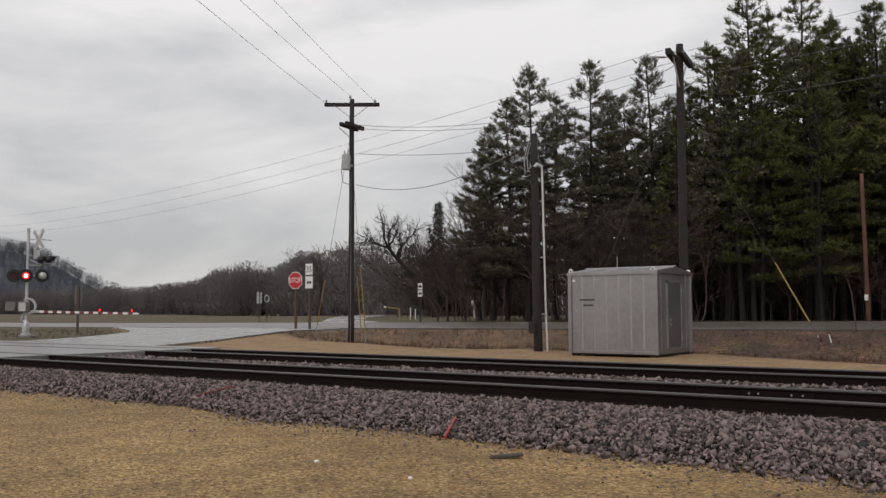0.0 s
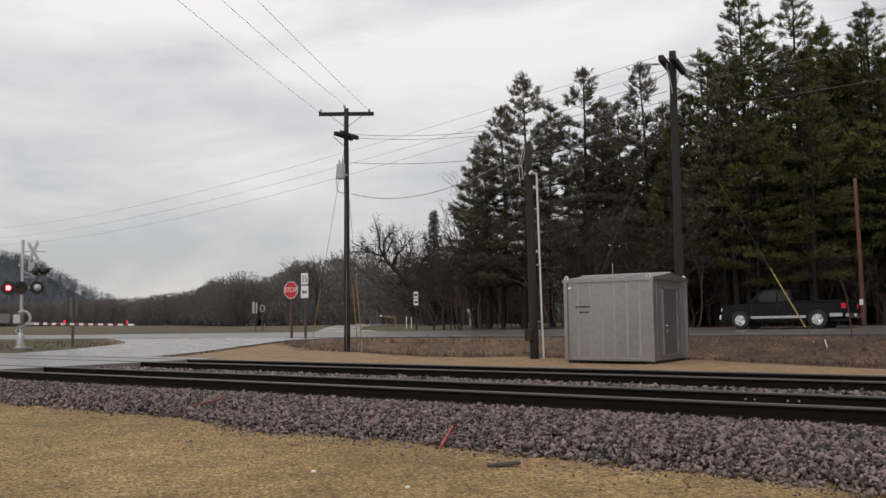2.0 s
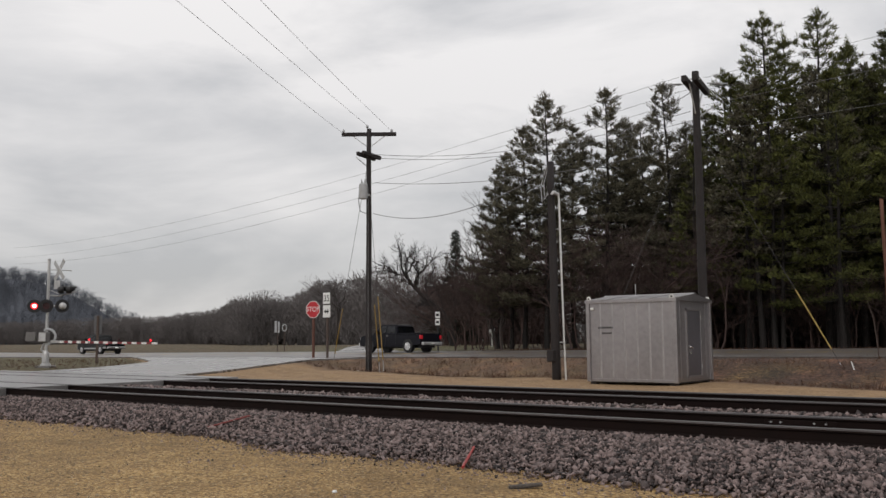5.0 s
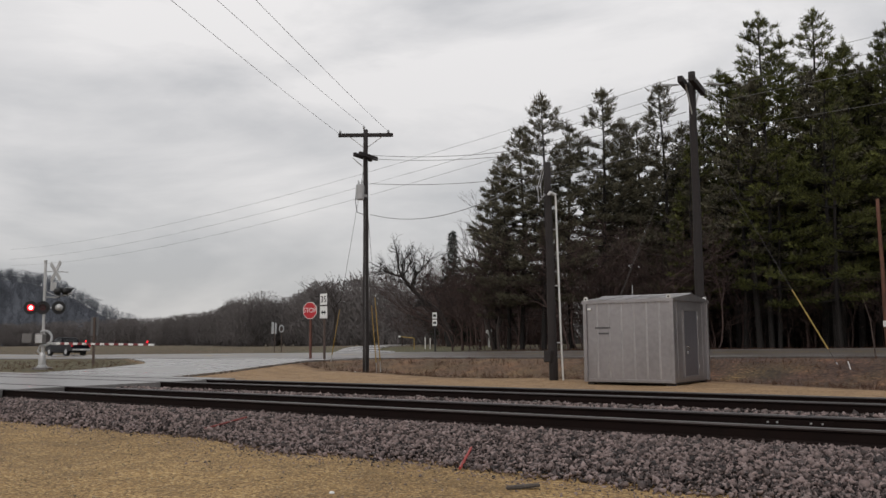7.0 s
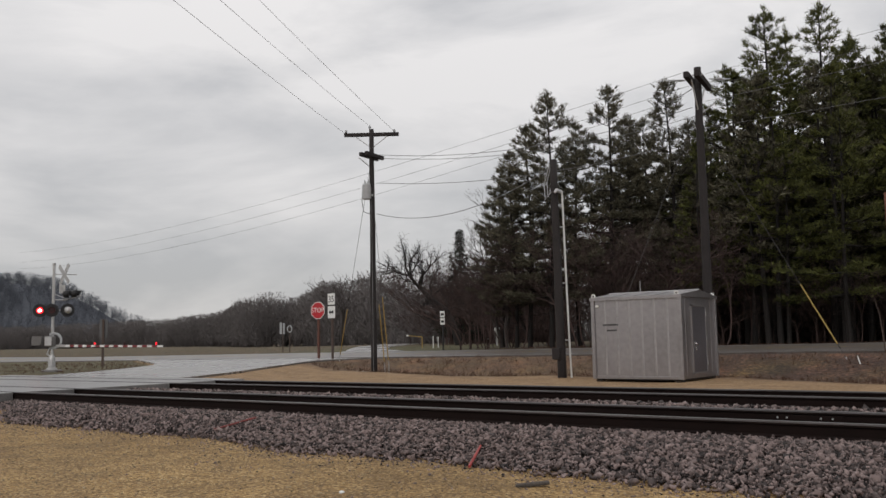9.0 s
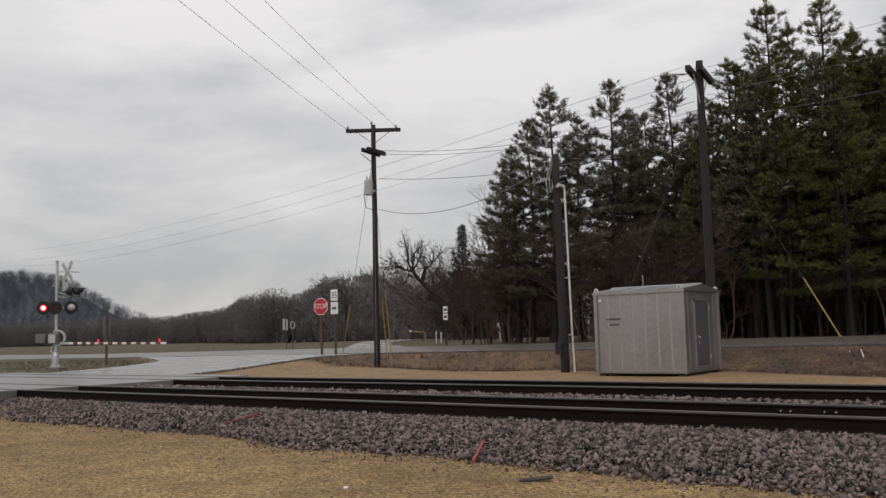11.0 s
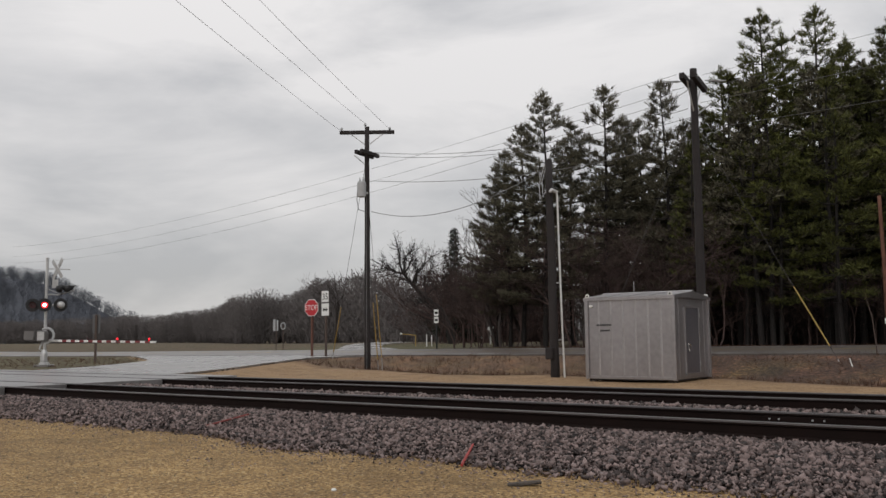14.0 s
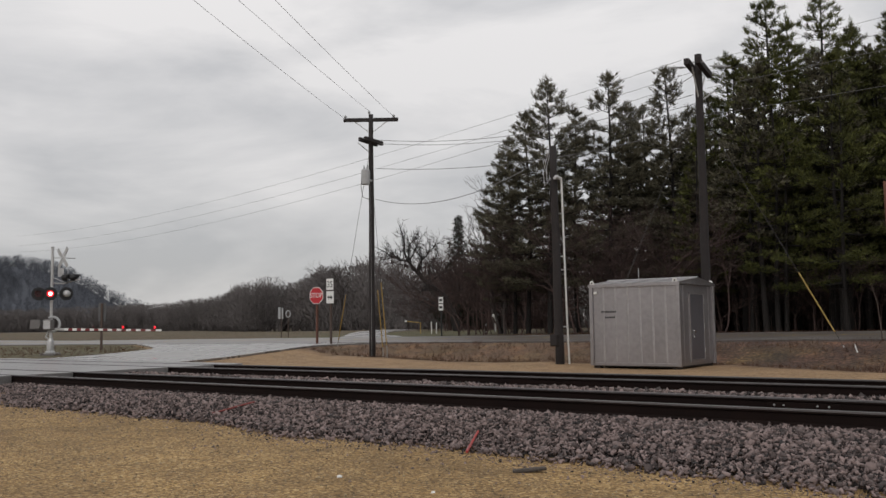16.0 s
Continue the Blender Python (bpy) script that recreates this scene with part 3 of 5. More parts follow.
    # two lines of stencil too worn to read
    for i, (x0, n, z) in enumerate(((-1.02, 9, 1.56), (-.90, 6, 1.40))):
        for k in range(n):
            part("stencil_bar", box(x0 + k * .055, x0 + k * .055 + .028, -D / 2 - .018, -D / 2 + .002, z, z + .05), M_BLACK, h)
    part("conduit", tube([(-W / 2 - .03, -D / 2 + .5, .02), (-W / 2 - .03, -D / 2 + .5, 1.2)], .03, 8), M_GALV, h)
    mast = part("antenna", tube([(-.83, .9, HT + .1), (-.83, .9, HT + .62)], .012, 6), M_GALV, h, "thin antenna rod")
    return h


build_house()


# ---- utility poles and wires ----
def arm(p, name, length, size, z, turn, parent, mat):
    bm = box(-length / 2, length / 2, -size / 2, size / 2, -size * .6, size * .6, .012)
    return part(name, bm, mat, parent, m=pose(p[0], p[1], z, 0, 0, turn))


def insulator(parent, x, y, z, s=1.0):
    bm = tube([(x, y, z), (x, y, z + .04 * s), (x, y, z + .06 * s), (x, y, z + .12 * s), (x, y, z + .17 * s)], [.02 * s, .03 * s, .06 * s, .055 * s, .025 * s], 8)
    part("insulator", bm, M_GREYBOX, parent)


def pole_shaft(height, r0, r1, mat, lean=(0, 0)):
    n = 8
    return tube([(lean[0] * k / n + .006 * math.sin(k * 1.7), lean[1] * k / n + .006 * math.cos(k * 1.3), -.4 + (height + .4) * k / n) for k in range(n + 1)], [r0 + (r1 - r0) * k / n for k in range(n + 1)], 12)


def build_poles():
    # the pole by the stop sign, with two arms and a transformer
    p1 = thing("utility_pole", pose(-25.89, 29.27, 0.15), "dark wooden utility pole with two crossarms and grey transformer", "utility pole", "utility poles")
    part("shaft", pole_shaft(10.6, .14, .10, M_POLE), M_POLE, p1, smooth=True)
    a1 = arm((0, 0), "crossarm", 2.4, .13, 10.36, 36, p1, M_POLE)
    for dx in (-1.12, 1.0):
        insulator(a1, dx, 0, .06)
    insulator(p1, -.1, 0, 10.62)
    for off in (-.16, .16):
        arm((off, 0), "crossarm", 1.4, .14, 9.40, 99.5, p1, M_POLE)
    for sx in (-1, 1):
        c, s_ = math.cos(radians(36)), math.sin(radians(36))
        part("brace", tube([(sx * .72 * c, sx * .72 * s_, 10.3), (0, 0, 9.75)], .02, 5), M_GALV, p1)
    part("brace", tube([(-.45, -.35, 9.35), (0, 0, 8.85)], .02, 5), M_GALV, p1)
    tr = part("transformer", tube([(-.02, -.34, 7.45), (-.02, -.34, 7.48), (-.02, -.34, 8.06), (-.02, -.34, 8.12)], [.16, .18, .19, .16], 16), M_GREYBOX, p1, "grey can transformer", smooth=False)
    for dx in (-.08, .1):
        part("bushing", tube([(-.02 + dx, -.34, 8.10), (-.02 + dx, -.34, 8.20), (-.02 + dx * 1.4, -.34, 8.32)], [.03, .045, .015], 8), M_GREYBOX, tr)
    part("bracket", box(-.2, .1, -.2, .02, 7.6, 7.7, .01), M_GALV, p1)
    part("service_drop_loop", tube([(-.28, -.3, 8.0), (-.42, -.2, 7.4), (-.32, -.2, 6.95), (-.1, -.05, 6.85)], .018, 5), M_WIRE, p1)
    part("ground_wire", tube([(.1, -.15, 0), (.09, -.14, 4), (.07, -.12, 8)], .01, 4), M_WIRE, p1)
    # short pole with a pale riser pipe
    p2 = thing("service_pole", pose(-14.31, 25.08, 0.18), "dark wooden service pole with white riser conduit", "utility pole", "utility poles")
    part("shaft", pole_shaft(7.0, .15, .115, M_POLE, (-.06, -.04)), M_POLE, p2, smooth=True)
    part("riser_conduit", tube([(.27, .12, -.1), (.23, .10, 1.5), (.19, .08, 4), (.17, .06, 5.75), (.18, .02, 5.95), (.15, -.1, 5.98)], .031, 8), M_CONDUIT, p2, "white plastic riser conduit")
    part("weatherhead", tube([(.16, -.05, 5.93), (.12, -.2, 5.98), (.08, -.25, 5.9)], [.05, .06, .045], 8), M_GALV, p2)
    part("drip_loop", tube([(.03, -.38, 5.9), (-.25, -.3, 5.7), (-.30, -.25, 6.2), (-.2, -.1, 6.8), (-.08, -.05, 6.85)], .011, 5), M_GALV, p2)
    part("drip_loop", tube([(.05, -.38, 5.9), (-.15, -.3, 5.85), (-.22, -.2, 6.3), (-.1, -.1, 6.85)], .010, 5), M_GALV, p2)
    part("meter_box", box(-.20, .06, -.27, -.12, .62, .98, .02), M_POLE, p2)
    for z in (1.2, 3.0, 4.8):
        part("strap", box(.05, .27 - .03 * z / 2, .02, .1, z, z + .04, .005), M_GALV, p2)
    # the tall pole behind the equipment house, with a heavy double arm
    p3 = thing("utility_pole", pose(-12.1, 32.0, 0.25), "tall dark wooden utility pole with heavy double crossarm", "utility pole", "utility poles")
    part("shaft", pole_shaft(11.15, .175, .13, M_POLE), M_POLE, p3, smooth=True)
    for off in (-.19, .19):
        arm((off, off * .2), "crossarm", 2.35, .19, 10.62, 100, p3, M_POLE)
    for dy in (-.9, .9):
        part("spacer", tube([(-.15 + dy * -.34, dy * .94 - .1, 10.62), (.15 + dy * -.34, dy * .94 + .1, 10.62)], .025, 6), M_GALV, p3)
    part("brace", tube([(.05, -.75, 10.5), (.0, -.1, 9.5)], .03, 5), M_GALV, p3)
    part("brace", tube([(-.05, .75, 10.5), (.0, .1, 9.6)], .03, 5), M_GALV, p3)
    part("standoff", tube([(0, 0, 9.35), (.45, .3, 9.75), (.5, .33, 9.8)], [.03, .025, .05], 6), M_GREYBOX, p3)
    part("jumper_wire", tube([(-.9, -.6, 10.75), (-.95, -.5, 10.3), (-.6, -.4, 10.05), (-.2, -.2, 10.3), (.1, .1, 10.8)], .014, 5), M_WIRE, p3)
    for dx, dy in ((-.75, -.5), (-.55, -.3), (.75, .55), (.6, .35)):
        part("strain_insulator", tube([(dx * .6, dy * .6, 10.7), (dx, dy, 10.68), (dx * 1.3, dy * 1.3, 10.7)], [.02, .038, .02], 8), M_GREYBOX, p3)
    # new reddish pole across the highway
    p4 = thing("utility_pole", pose(-9.45, 51.0, 0.75), "short reddish brown wooden pole with a small white tag", "utility pole", "utility poles")
    part("shaft", pole_shaft(7.9, .125, .09, M_NEWPOLE, (-.1, -.05)), M_NEWPOLE, p4, smooth=True)
    part("tag", box(-.13, .05, -.25, -.19, 1.25, 1.55, .01), M_WHITE, p4, "small white tag")


build_poles()


def wire(a, b, sag, r=0.013, n=14, label="thin grey overhead wire between utility poles", mat=None):
    a, b = Vector(a), Vector(b)
    pts = [a.lerp(b, k / n) - Vector((0, 0, sag * 4 * (k / n) * (1 - k / n))) for k in range(n + 1)]
    single("overhead_wire", tube(pts, r, 5), mat or M_WIRE, label, "wire", group="overhead wires")


def build_wires():
    # three lines from the pole by the stop sign over the tracks to a pole behind the viewer
    for (ax, ay), (bx, by), z in (((-26.84, 28.58), (-19.29, 14.51), 10.6), ((-25.97, 29.22), (-18.51, 15.08), 10.92), ((-25.05, 29.9), (-17.54, 15.78), 10.6)):
        dx, dy = bx - ax, by - ay
        wire((ax, ay, z), (ax + dx * 2.6, ay + dy * 2.6, 10.6), 0.32, 0.0065, 20)
    # the line along the highway, far off and past the tall pole
    wire((-12.6, 31.65, 11.2), (-98.77, 51.85, 12.1), 1.2, 0.0075, 24)
    wire((-12.3, 31.9, 10.75), (-98.72, 51.88, 11.0), 1.2, 0.0075, 24)
    wire((-12.6, 31.6, 10.25), (-98.7, 51.9, 10.3), 1.4, 0.0075, 24)
    wire((-11.9, 32.3, 11.2), (30.0, 21.0, 11.9), 0.6, 0.0065, 20)
    wire((-11.7, 32.4, 10.75), (30.0, 21.6, 11.4), 0.6, 0.0065, 20)
    wire((-11.9, 32.1, 10.1), (30.0, 21.3, 10.6), 0.5, 0.007, 20)
    wire((-12.0, 32.1, 9.1), (30.0, 21.3, 10.0), 0.9, 0.007, 20)
    # between the pole by the stop sign and the tall pole
    wire((-25.6, 29.3, 9.58), (-12.3, 31.9, 9.9), 0.62, 0.011)
    wire((-25.6, 29.5, 9.45), (-12.3, 32.1, 9.6), 0.55, 0.010)
    wire((-25.7, 29.4, 8.35), (-12.2, 32.0, 8.75), 0.55, 0.012)
    wire((-25.75, 29.4, 7.0), (-14.4, 25.0, 6.95), 0.75, 0.013, label="service wire sagging between two wooden poles")


build_wires()


def guy(top, foot, guard, label, group="guy wires"):
    """A stay with a yellow guard over part of its length (fractions from the top)."""
    top, foot = Vector(top), Vector(foot)
    g = thing("guy_wire", Matrix.Translation(foot), label, "guy wire", group)
    part("strand", tube([top - foot, Vector((0, 0, 0))], .009, 5), M_STRAND, g)
    if guard:
        a, b = top.lerp(foot, guard[0]) - foot, top.lerp(foot, guard[1]) - foot
        part("guard", tube([a, a.lerp(b, .5), b], [.020, .023, .023], 8), M_YELLOW, g, "yellow plastic guard")
    part("anchor_rod", tube([(0, 0, -.35), (0, 0, 0), (top - foot).normalized() * .35], .018, 6), M_GALV, g)


guy((-12.0, 32.1, 9.05), (-7.37, 32.0, 0.35), (0.68, 0.915), "steel guy wire with a long yellow guard")
guy((-12.2, 31.9, 9.6), (-14.05, 26.95, 0.3), None, "bare steel guy wire behind the equipment house")
guy((-25.9, 29.2, 9.2), (-31.35, 32.85, 0.6), (0.72, 0.97), "steel guy wire with a yellow guard by the stop sign")
guy((-25.9, 29.3, 8.0), (-26.15, 30.55, 0.35), (0.60, 0.96), "steep guy wire with a yellow guard beside the pole")
guy((-25.9, 29.3, 6.0), (-26.22, 30.35, 0.35), (0.52, 0.96), "steep guy wire with a short yellow guard")


# ---- signs ----
def ngon(n, r, turn, y0, y1, sx=1.0):
    return prism([(math.cos(2 * math.pi * k / n + turn) * r * sx, math.sin(2 * math.pi * k / n + turn) * r) for k in range(n)], 1, y0, y1)


def letters(name, text, size, mat, parent, m, width=1.0):
    cu = bpy.data.curves.new(name, "FONT")
    cu.body, cu.size, cu.align_x, cu.align_y, cu.extrude = text, size, "CENTER", "CENTER", 0.002
    ob = bpy.data.objects.new(name, cu)
    scene.collection.objects.link(ob)
    bpy.context.view_layer.update()
    me = bpy.data.meshes.new_from_object(ob.evaluated_get(bpy.context.evaluated_depsgraph_get()))
    bpy.data.objects.remove(ob)
    me.transform(m @ pose(0, 0, 0, 90) @ Matrix.Diagonal((width, 1, 1, 1)))
    me.materials.clear()
    me.materials.append(mat)
    me.name = name
    return part(name, me, mat, parent)


def post(parent, z0, z1, w, mat, name="post"):
    part(name, box(-w / 2, w / 2, .012, .012 + w, z0, z1, .008), mat, parent)


def build_signs():
    s = thing("stop_sign", pose(-35.0, 35.02, 0.42, 0, 0, 8), "red octagonal stop sign on a brown wooden post", "stop sign", "road signs")
    post(s, -.4, 3.2, .11, M_REDPOST)
    rim = part("border", ngon(8, .49, math.pi / 8, -.004, .01), M_WHITE, s, "white border")
    face = part("face", ngon(8, .455, math.pi / 8, -.010, -.003), M_RED, s, "red reflective face")
    for ob in (rim, face):
        ob.matrix_basis = pose(0, 0, 2.77)
    letters("lettering", "STOP", .38, M_WHITE, s, pose(0, -.014, 2.77), .92)
    s = thing("route_sign", pose(-32.85, 33.86, 0.28, 0, 0, -4), "white route 35 sign over an arrow plate on a post", "route sign", "road signs")
    post(s, -.4, 3.72, .1, M_POST)
    p = part("plate", box(-.29, .29, -.006, .006, 3.10, 3.72, .005), M_BLACK, s, "route plate with black border")
    part("field", box(-.27, .27, -.010, -.005, 3.12, 3.70, .002), M_WHITE, p)
    letters("lettering", "35", .46, M_BLACK, s, pose(0, -.014, 3.39))
    p = part("plate", box(-.28, .28, -.006, .006, 2.42, 3.05, .005), M_WHITE, s, "white arrow plate")
    part("arrow", prism([(-.19, 2.73), (-.07, 2.85), (-.07, 2.77), (.07, 2.77), (.07, 2.85), (.19, 2.73), (.07, 2.61), (.07, 2.69), (-.07, 2.69), (-.07, 2.61)], 1, -.012, -.005), M_BLACK, p)
    s = thing("route_sign", pose(-37.44, 49.43, 0.7, 0, 0, 12), "two small white route plates on a dark post", "route sign", "road signs")
    post(s, -.4, 2.74, .09, M_BLACK)
    for z0 in (2.30, 1.81):
        p = part("plate", box(-.17, .17, -.006, .006, z0, z0 + .43, .005), M_WHITE, s)
        part("marking", box(-.11, .11, -.011, -.005, z0 + .13, z0 + .29), M_BLACK, p)
    # the back of a sign on a wooden post by the highway, past the gate
    s = thing("road_sign", pose(-47.3, 29.95, 0.42, 0, 0, 222), "back of a tall narrow road sign on a dark post", "road sign", "road signs")
    post(s, -.3, 2.6, .12, M_POST)
    part("plate", box(-.22, .22, -.01, .006, 1.55, 2.62, .008), M_DULL, s)
    for x, y, nm in ((-56.0, 51.95, 0), (-55.5, 52.25, 1)):
        s = thing("road_sign", pose(x, y, 0.55, 0, 0, 40), ("grey back of a small upright sign by the highway", "small round pale ring sign by the highway")[nm], "road sign", "road signs")
        post(s, -.3, 2.1, .07, M_POST)
        if nm == 0:
            part("plate", box(-.26, -.06, -.01, .006, 1.65, 2.6, .008), M_GREYBOX, s)
            part("plate", box(.02, .16, -.01, .006, 1.65, 2.55, .008), M_GREYBOX, s)
        else:
            bm = tube([(.18 * math.cos(a), -.02, 2.05 + .27 * math.sin(a)) for a in np.linspace(0, 2 * math.pi, 17)], .045, 6, cap=False)
            part("ring", bm, M_GREYBOX, s)
    # a pale bar gate, white posts and a mailbox in the grass beyond the highway
    g = thing("bar_gate", pose(-44.6, 55.2, ground_z(-44.6, 55.2), 0, 0, 36), "pale yellow bar gate beside the far road", "gate")
    part("bar", tube([(-.5, 0, 1.0), (.6, 0, .88)], .035, 6), M_YELLOW, g)
    part("post", tube([(.6, 0, -.2), (.6, 0, .9)], .035, 6), M_YELLOW, g)
    part("counterweight", box(-.62, -.45, -.08, .08, .94, 1.08, .02), M_CONDUIT, g)
    for x, y, hh in ((-42.9, 55.4, .9), (-42.93, 56.07, .8), (-38.5, 56.4, .6)):
        single("marker_post", tube([(0, 0, -.2), (0, 0, hh), (0, 0, hh + .03)], [.042, .042, .02], 8), M_WHITE, "white marker post standing in dead grass", "marker post", pose(x, y, ground_z(x, y)), group="marker posts")
    mb = thing("mailbox", pose(-39.1, 58.6, ground_z(-39.1, 58.6), 0, 0, 40), "pale mailbox on a post at the wood's edge", "mailbox")
    part("post", box(-.06, .06, -.06, .06, -.2, 1.0, .01), M_CONDUIT, mb)
    part("box", box(-.2, .2, -.3, .3, 1.0, 1.35, .05, segs=2), M_CONDUIT, mb)
    part("flag", box(.2, .22, -.1, .15, 1.2, 1.4, .005), M_GREYBOX, mb)
    st = thing("broken_stake", pose(-6.9, 31.3, 0.2), "leaning weathered pale stake in the ditch", "stake")
    part("stick", tube([(-.2, .4, .5), (0, 0, 0.1), (.14, -.3, -.15)], [.016, .02, .016], 6), M_CONDUIT, st)
    single("dead_stem", tube([(0, 0, -.1), (-.03, 0, .9), (-.12, .02, 1.9), (-.3, .05, 2.6)], [.03, .022, .015, .006], 5), M_POST, "thin bare brown stem in the ditch", "stem", pose(-6.5, 33.0, 0.15))


build_signs()


# ---- the crossing signal with its lowered gate ----
SIGNAL = (-40.13, 22.77, 0.38)
LAMPS, GATE_LAMPS = [], []
M_OLDRED = material("dirty_red_stripe", (0.20, 0.025, 0.03), 0.6, scale=6, fine=80, bump=0.02, var=(0.6, 1.2))


def lamp_head(parent, x, z, facing, lit, shell=M_GALV):
    """A round black background plate with hood and lens; facing in degrees about the upright."""
    m = pose(x, -.14 if facing < 90 else .06, z, 0, 0, facing)
    hd = part("lamp_head", ngon(20, .31, 0, -.02, 0.0), M_BLACK, parent, "black round lamp head", m=m)
    part("housing", tube([(0, 0, 0), (0, .05, 0), (0, .2, 0), (0, .26, 0)], [.16, .17, .15, .05], 14), shell, hd)
    hood = bmesh.new()
    ring = [(math.cos(a), math.sin(a)) for a in np.linspace(-.4, math.pi + .4, 15)]
    a = [hood.verts.new((.165 * c, -.02, .165 * s)) for c, s in ring]
    b = [hood.verts.new((.165 * c, -.14 - .14 * max(0, s), .165 * s)) for c, s in ring]
    for k in range(14):
        hood.faces.new((a[k], a[k + 1], b[k + 1], b[k]))
    bmesh.ops.solidify(hood, geom=hood.faces[:], thickness=.008)
    part("hood", hood, M_BLACK, hd)
    part("lens", ngon(16, .145, 0, -.034, -.022), G_LAMP if lit else M_LENS, hd, "red glass lens")
    if lit:
        part("bulb", ngon(12, .085, 0, -.046, -.035), G_HOT, hd)
        # added disc, no real lamp part: hides the glowing lens when switched off
        sh = part("shutter", ngon(16, .15, 0, -.008, 0.0), M_LENS, hd, "added dark red shutter that covers the lens while the lamp is off")
        LAMPS.append(sh)
    return hd


def build_signal():
    s = thing("crossing_signal", pose(*SIGNAL, 0, 0, 36), "silver railway crossing signal with red lamps and lowered striped gate", "crossing signal")
    part("mast", tube([(0, 0, 0), (0, 0, .9), (0, 0, 5.0)], [.075, .07, .065], 12), M_GALV, s)
    part("cap", tube([(0, 0, 5.0), (0, 0, 5.03), (0, 0, 5.06)], [.09, .09, .03], 12), M_GALV, s)
    part("foundation", box(-.35, .35, -.35, .35, -.3, .06, .03), M_PANEL, s, "concrete footing")
    jb = part("junction_base", tube([(0, 0, .05), (0, 0, .12), (0, 0, .16), (0, 0, .6), (0, 0, .75)], [.24, .24, .17, .15, .09], 10), M_GALV, s)
    part("hatch", box(-.1, .1, -.19, -.14, .22, .52, .01), M_GALV, jb)
    # crossbuck seen at a slant, with its plate below
    cb = part("crossbuck", box(-.62, .62, -.012, .012, -.11, .11, .004), M_GALV, s, "grey back of a crossbuck board", m=pose(.42, .14, 4.52, 0, 42, -38))
    part("crossbuck", box(-.62, .62, -.012, .012, -.11, .11, .004), M_GALV, s, "grey back of a crossbuck board", m=pose(.42, .17, 4.52, 0, -48, -38))
    part("bracket", tube([(0, 0, 4.52), (.42, .15, 4.52), (.95, .3, 4.5)], .022, 6), M_GALV, s)
    part("track_plate", box(-.27, .27, -.008, .008, 3.62, 4.02, .01), M_GALV, s, "grey number plate seen from behind", m=pose(.36, .1, 0, 0, 0, -38))
    # side lamps on a bracket
    br = part("lamp_bracket", tube([(0, 0, 3.32), (.5, .1, 3.3), (1.2, .25, 3.52)], .03, 6), M_GALV, s)
    part("strut", tube([(0, 0, 3.6), (.6, .1, 3.34)], .018, 5), M_GALV, br)
    for x in (.68, 1.05):
        lamp_head(s, x, 3.58, 112, False, M_BLACK)
    # main lamps on a crossarm
    part("crossarm", tube([(-.55, .06, 2.82), (.7, .06, 2.82)], .032, 8), M_GALV, s)
    lamp_head(s, -.56, 2.82, 22, True)
    lamp_head(s, .0, 2.82, 22, True)
    lamp_head(s, .66, 2.82, 215, False)
    # gate mechanism, counterweights and arm
    gm = part("gate_mechanism", box(-.3, .1, -.22, .16, 1.12, 1.62, .05, segs=2), M_PANEL, s, "grey gate machine box")
    part("cover", box(-.26, .06, -.245, -.215, 1.18, 1.56, .01), M_GALV, gm)
    part("counterweight", prism([(-.95, 1.2), (-.55, 1.2), (-.5, 1.3), (-.5, 1.62), (-.95, 1.62)], 1, -.08, .08), M_PANEL, s, "grey counterweight plate")
    part("counterweight", tube([(.1 + .34 * math.cos(a), -.05, 1.4 + .34 * math.sin(a)) for a in np.linspace(-2.2, 2.2, 12)], .06, 6), M_GREYBOX, s)
    part("brace", tube([(-.1, 0, 1.1), (-.22, 0, .8), (-.02, 0, .6)], .05, 6), M_GALV, s)
    # the arm points straight across the road, turned back by the signal's own turn
    ga = part("gate_arm", box(.1, .9, -.05, .05, -.06, .06, .015), M_GALV, s, "red and white striped gate arm", m=pose(.15, 0, 1.16, 0, 0.72, -36))
    n = 21
    for k in range(n):
        x0 = .9 + k * (7.3 / n)
        part("stripe", box(x0, x0 + 7.3 / n - .004, -.03, .03, -.055 + .0008 * k, .055 - .0008 * k, .006), M_WHITE if k % 2 == 0 else M_OLDRED, ga)
    for x in (7.75, 5.5, 3.25):
        lm = part("gate_lamp", tube([(x, 0, .05), (x, 0, .07), (x, 0, .14), (x, 0, .17)], [.026, .034, .034, .016], 10), G_GATE, ga, "red gate lamp")
        part("lamp_foot", box(x - .05, x + .05, -.03, .03, .045, .075, .006), M_BLACK, lm)
        if x < 7:
            # added sleeve, slid over the constantly glowing lamp to show it off
            GATE_LAMPS.append(part("lamp_cover", tube([(x, 0, -.05), (x, 0, .055), (x, 0, .075)], [.038, .038, .02], 10), M_LENS, ga, "added dark red cover that hides the gate lamp while it is off"))
    return s


build_signal()


# ---- pickup trucks ----
def wheel_mesh():
    tyre = tube([(0, -.13, 0), (0, -.125, 0), (0, -.09, 0), (0, .09, 0), (0, .125, 0), (0, .13, 0)], [.27, .34, .385, .385, .34, .27], 24)
    rim = bmesh.new()
    rim = tube([(0, -.132, 0), (0, -.11, 0), (0, -.1, 0)], [.255, .25, .2], 20, rim)
    for k in range(5):
        a = 2 * math.pi * k / 5
        c, s = math.cos(a), math.sin(a)
        join(rim, tube([(.05 * c, -.14, .05 * s), (.25 * c, -.145, .25 * s)], [.05, .038], 6))
    join(rim, tube([(0, -.12, 0), (0, -.15, 0), (0, -.16, 0)], [.07, .06, .03], 10))
    return mesh_of("tyre", tyre, M_TYRE, True), mesh_of("rim", rim, M_RIM)


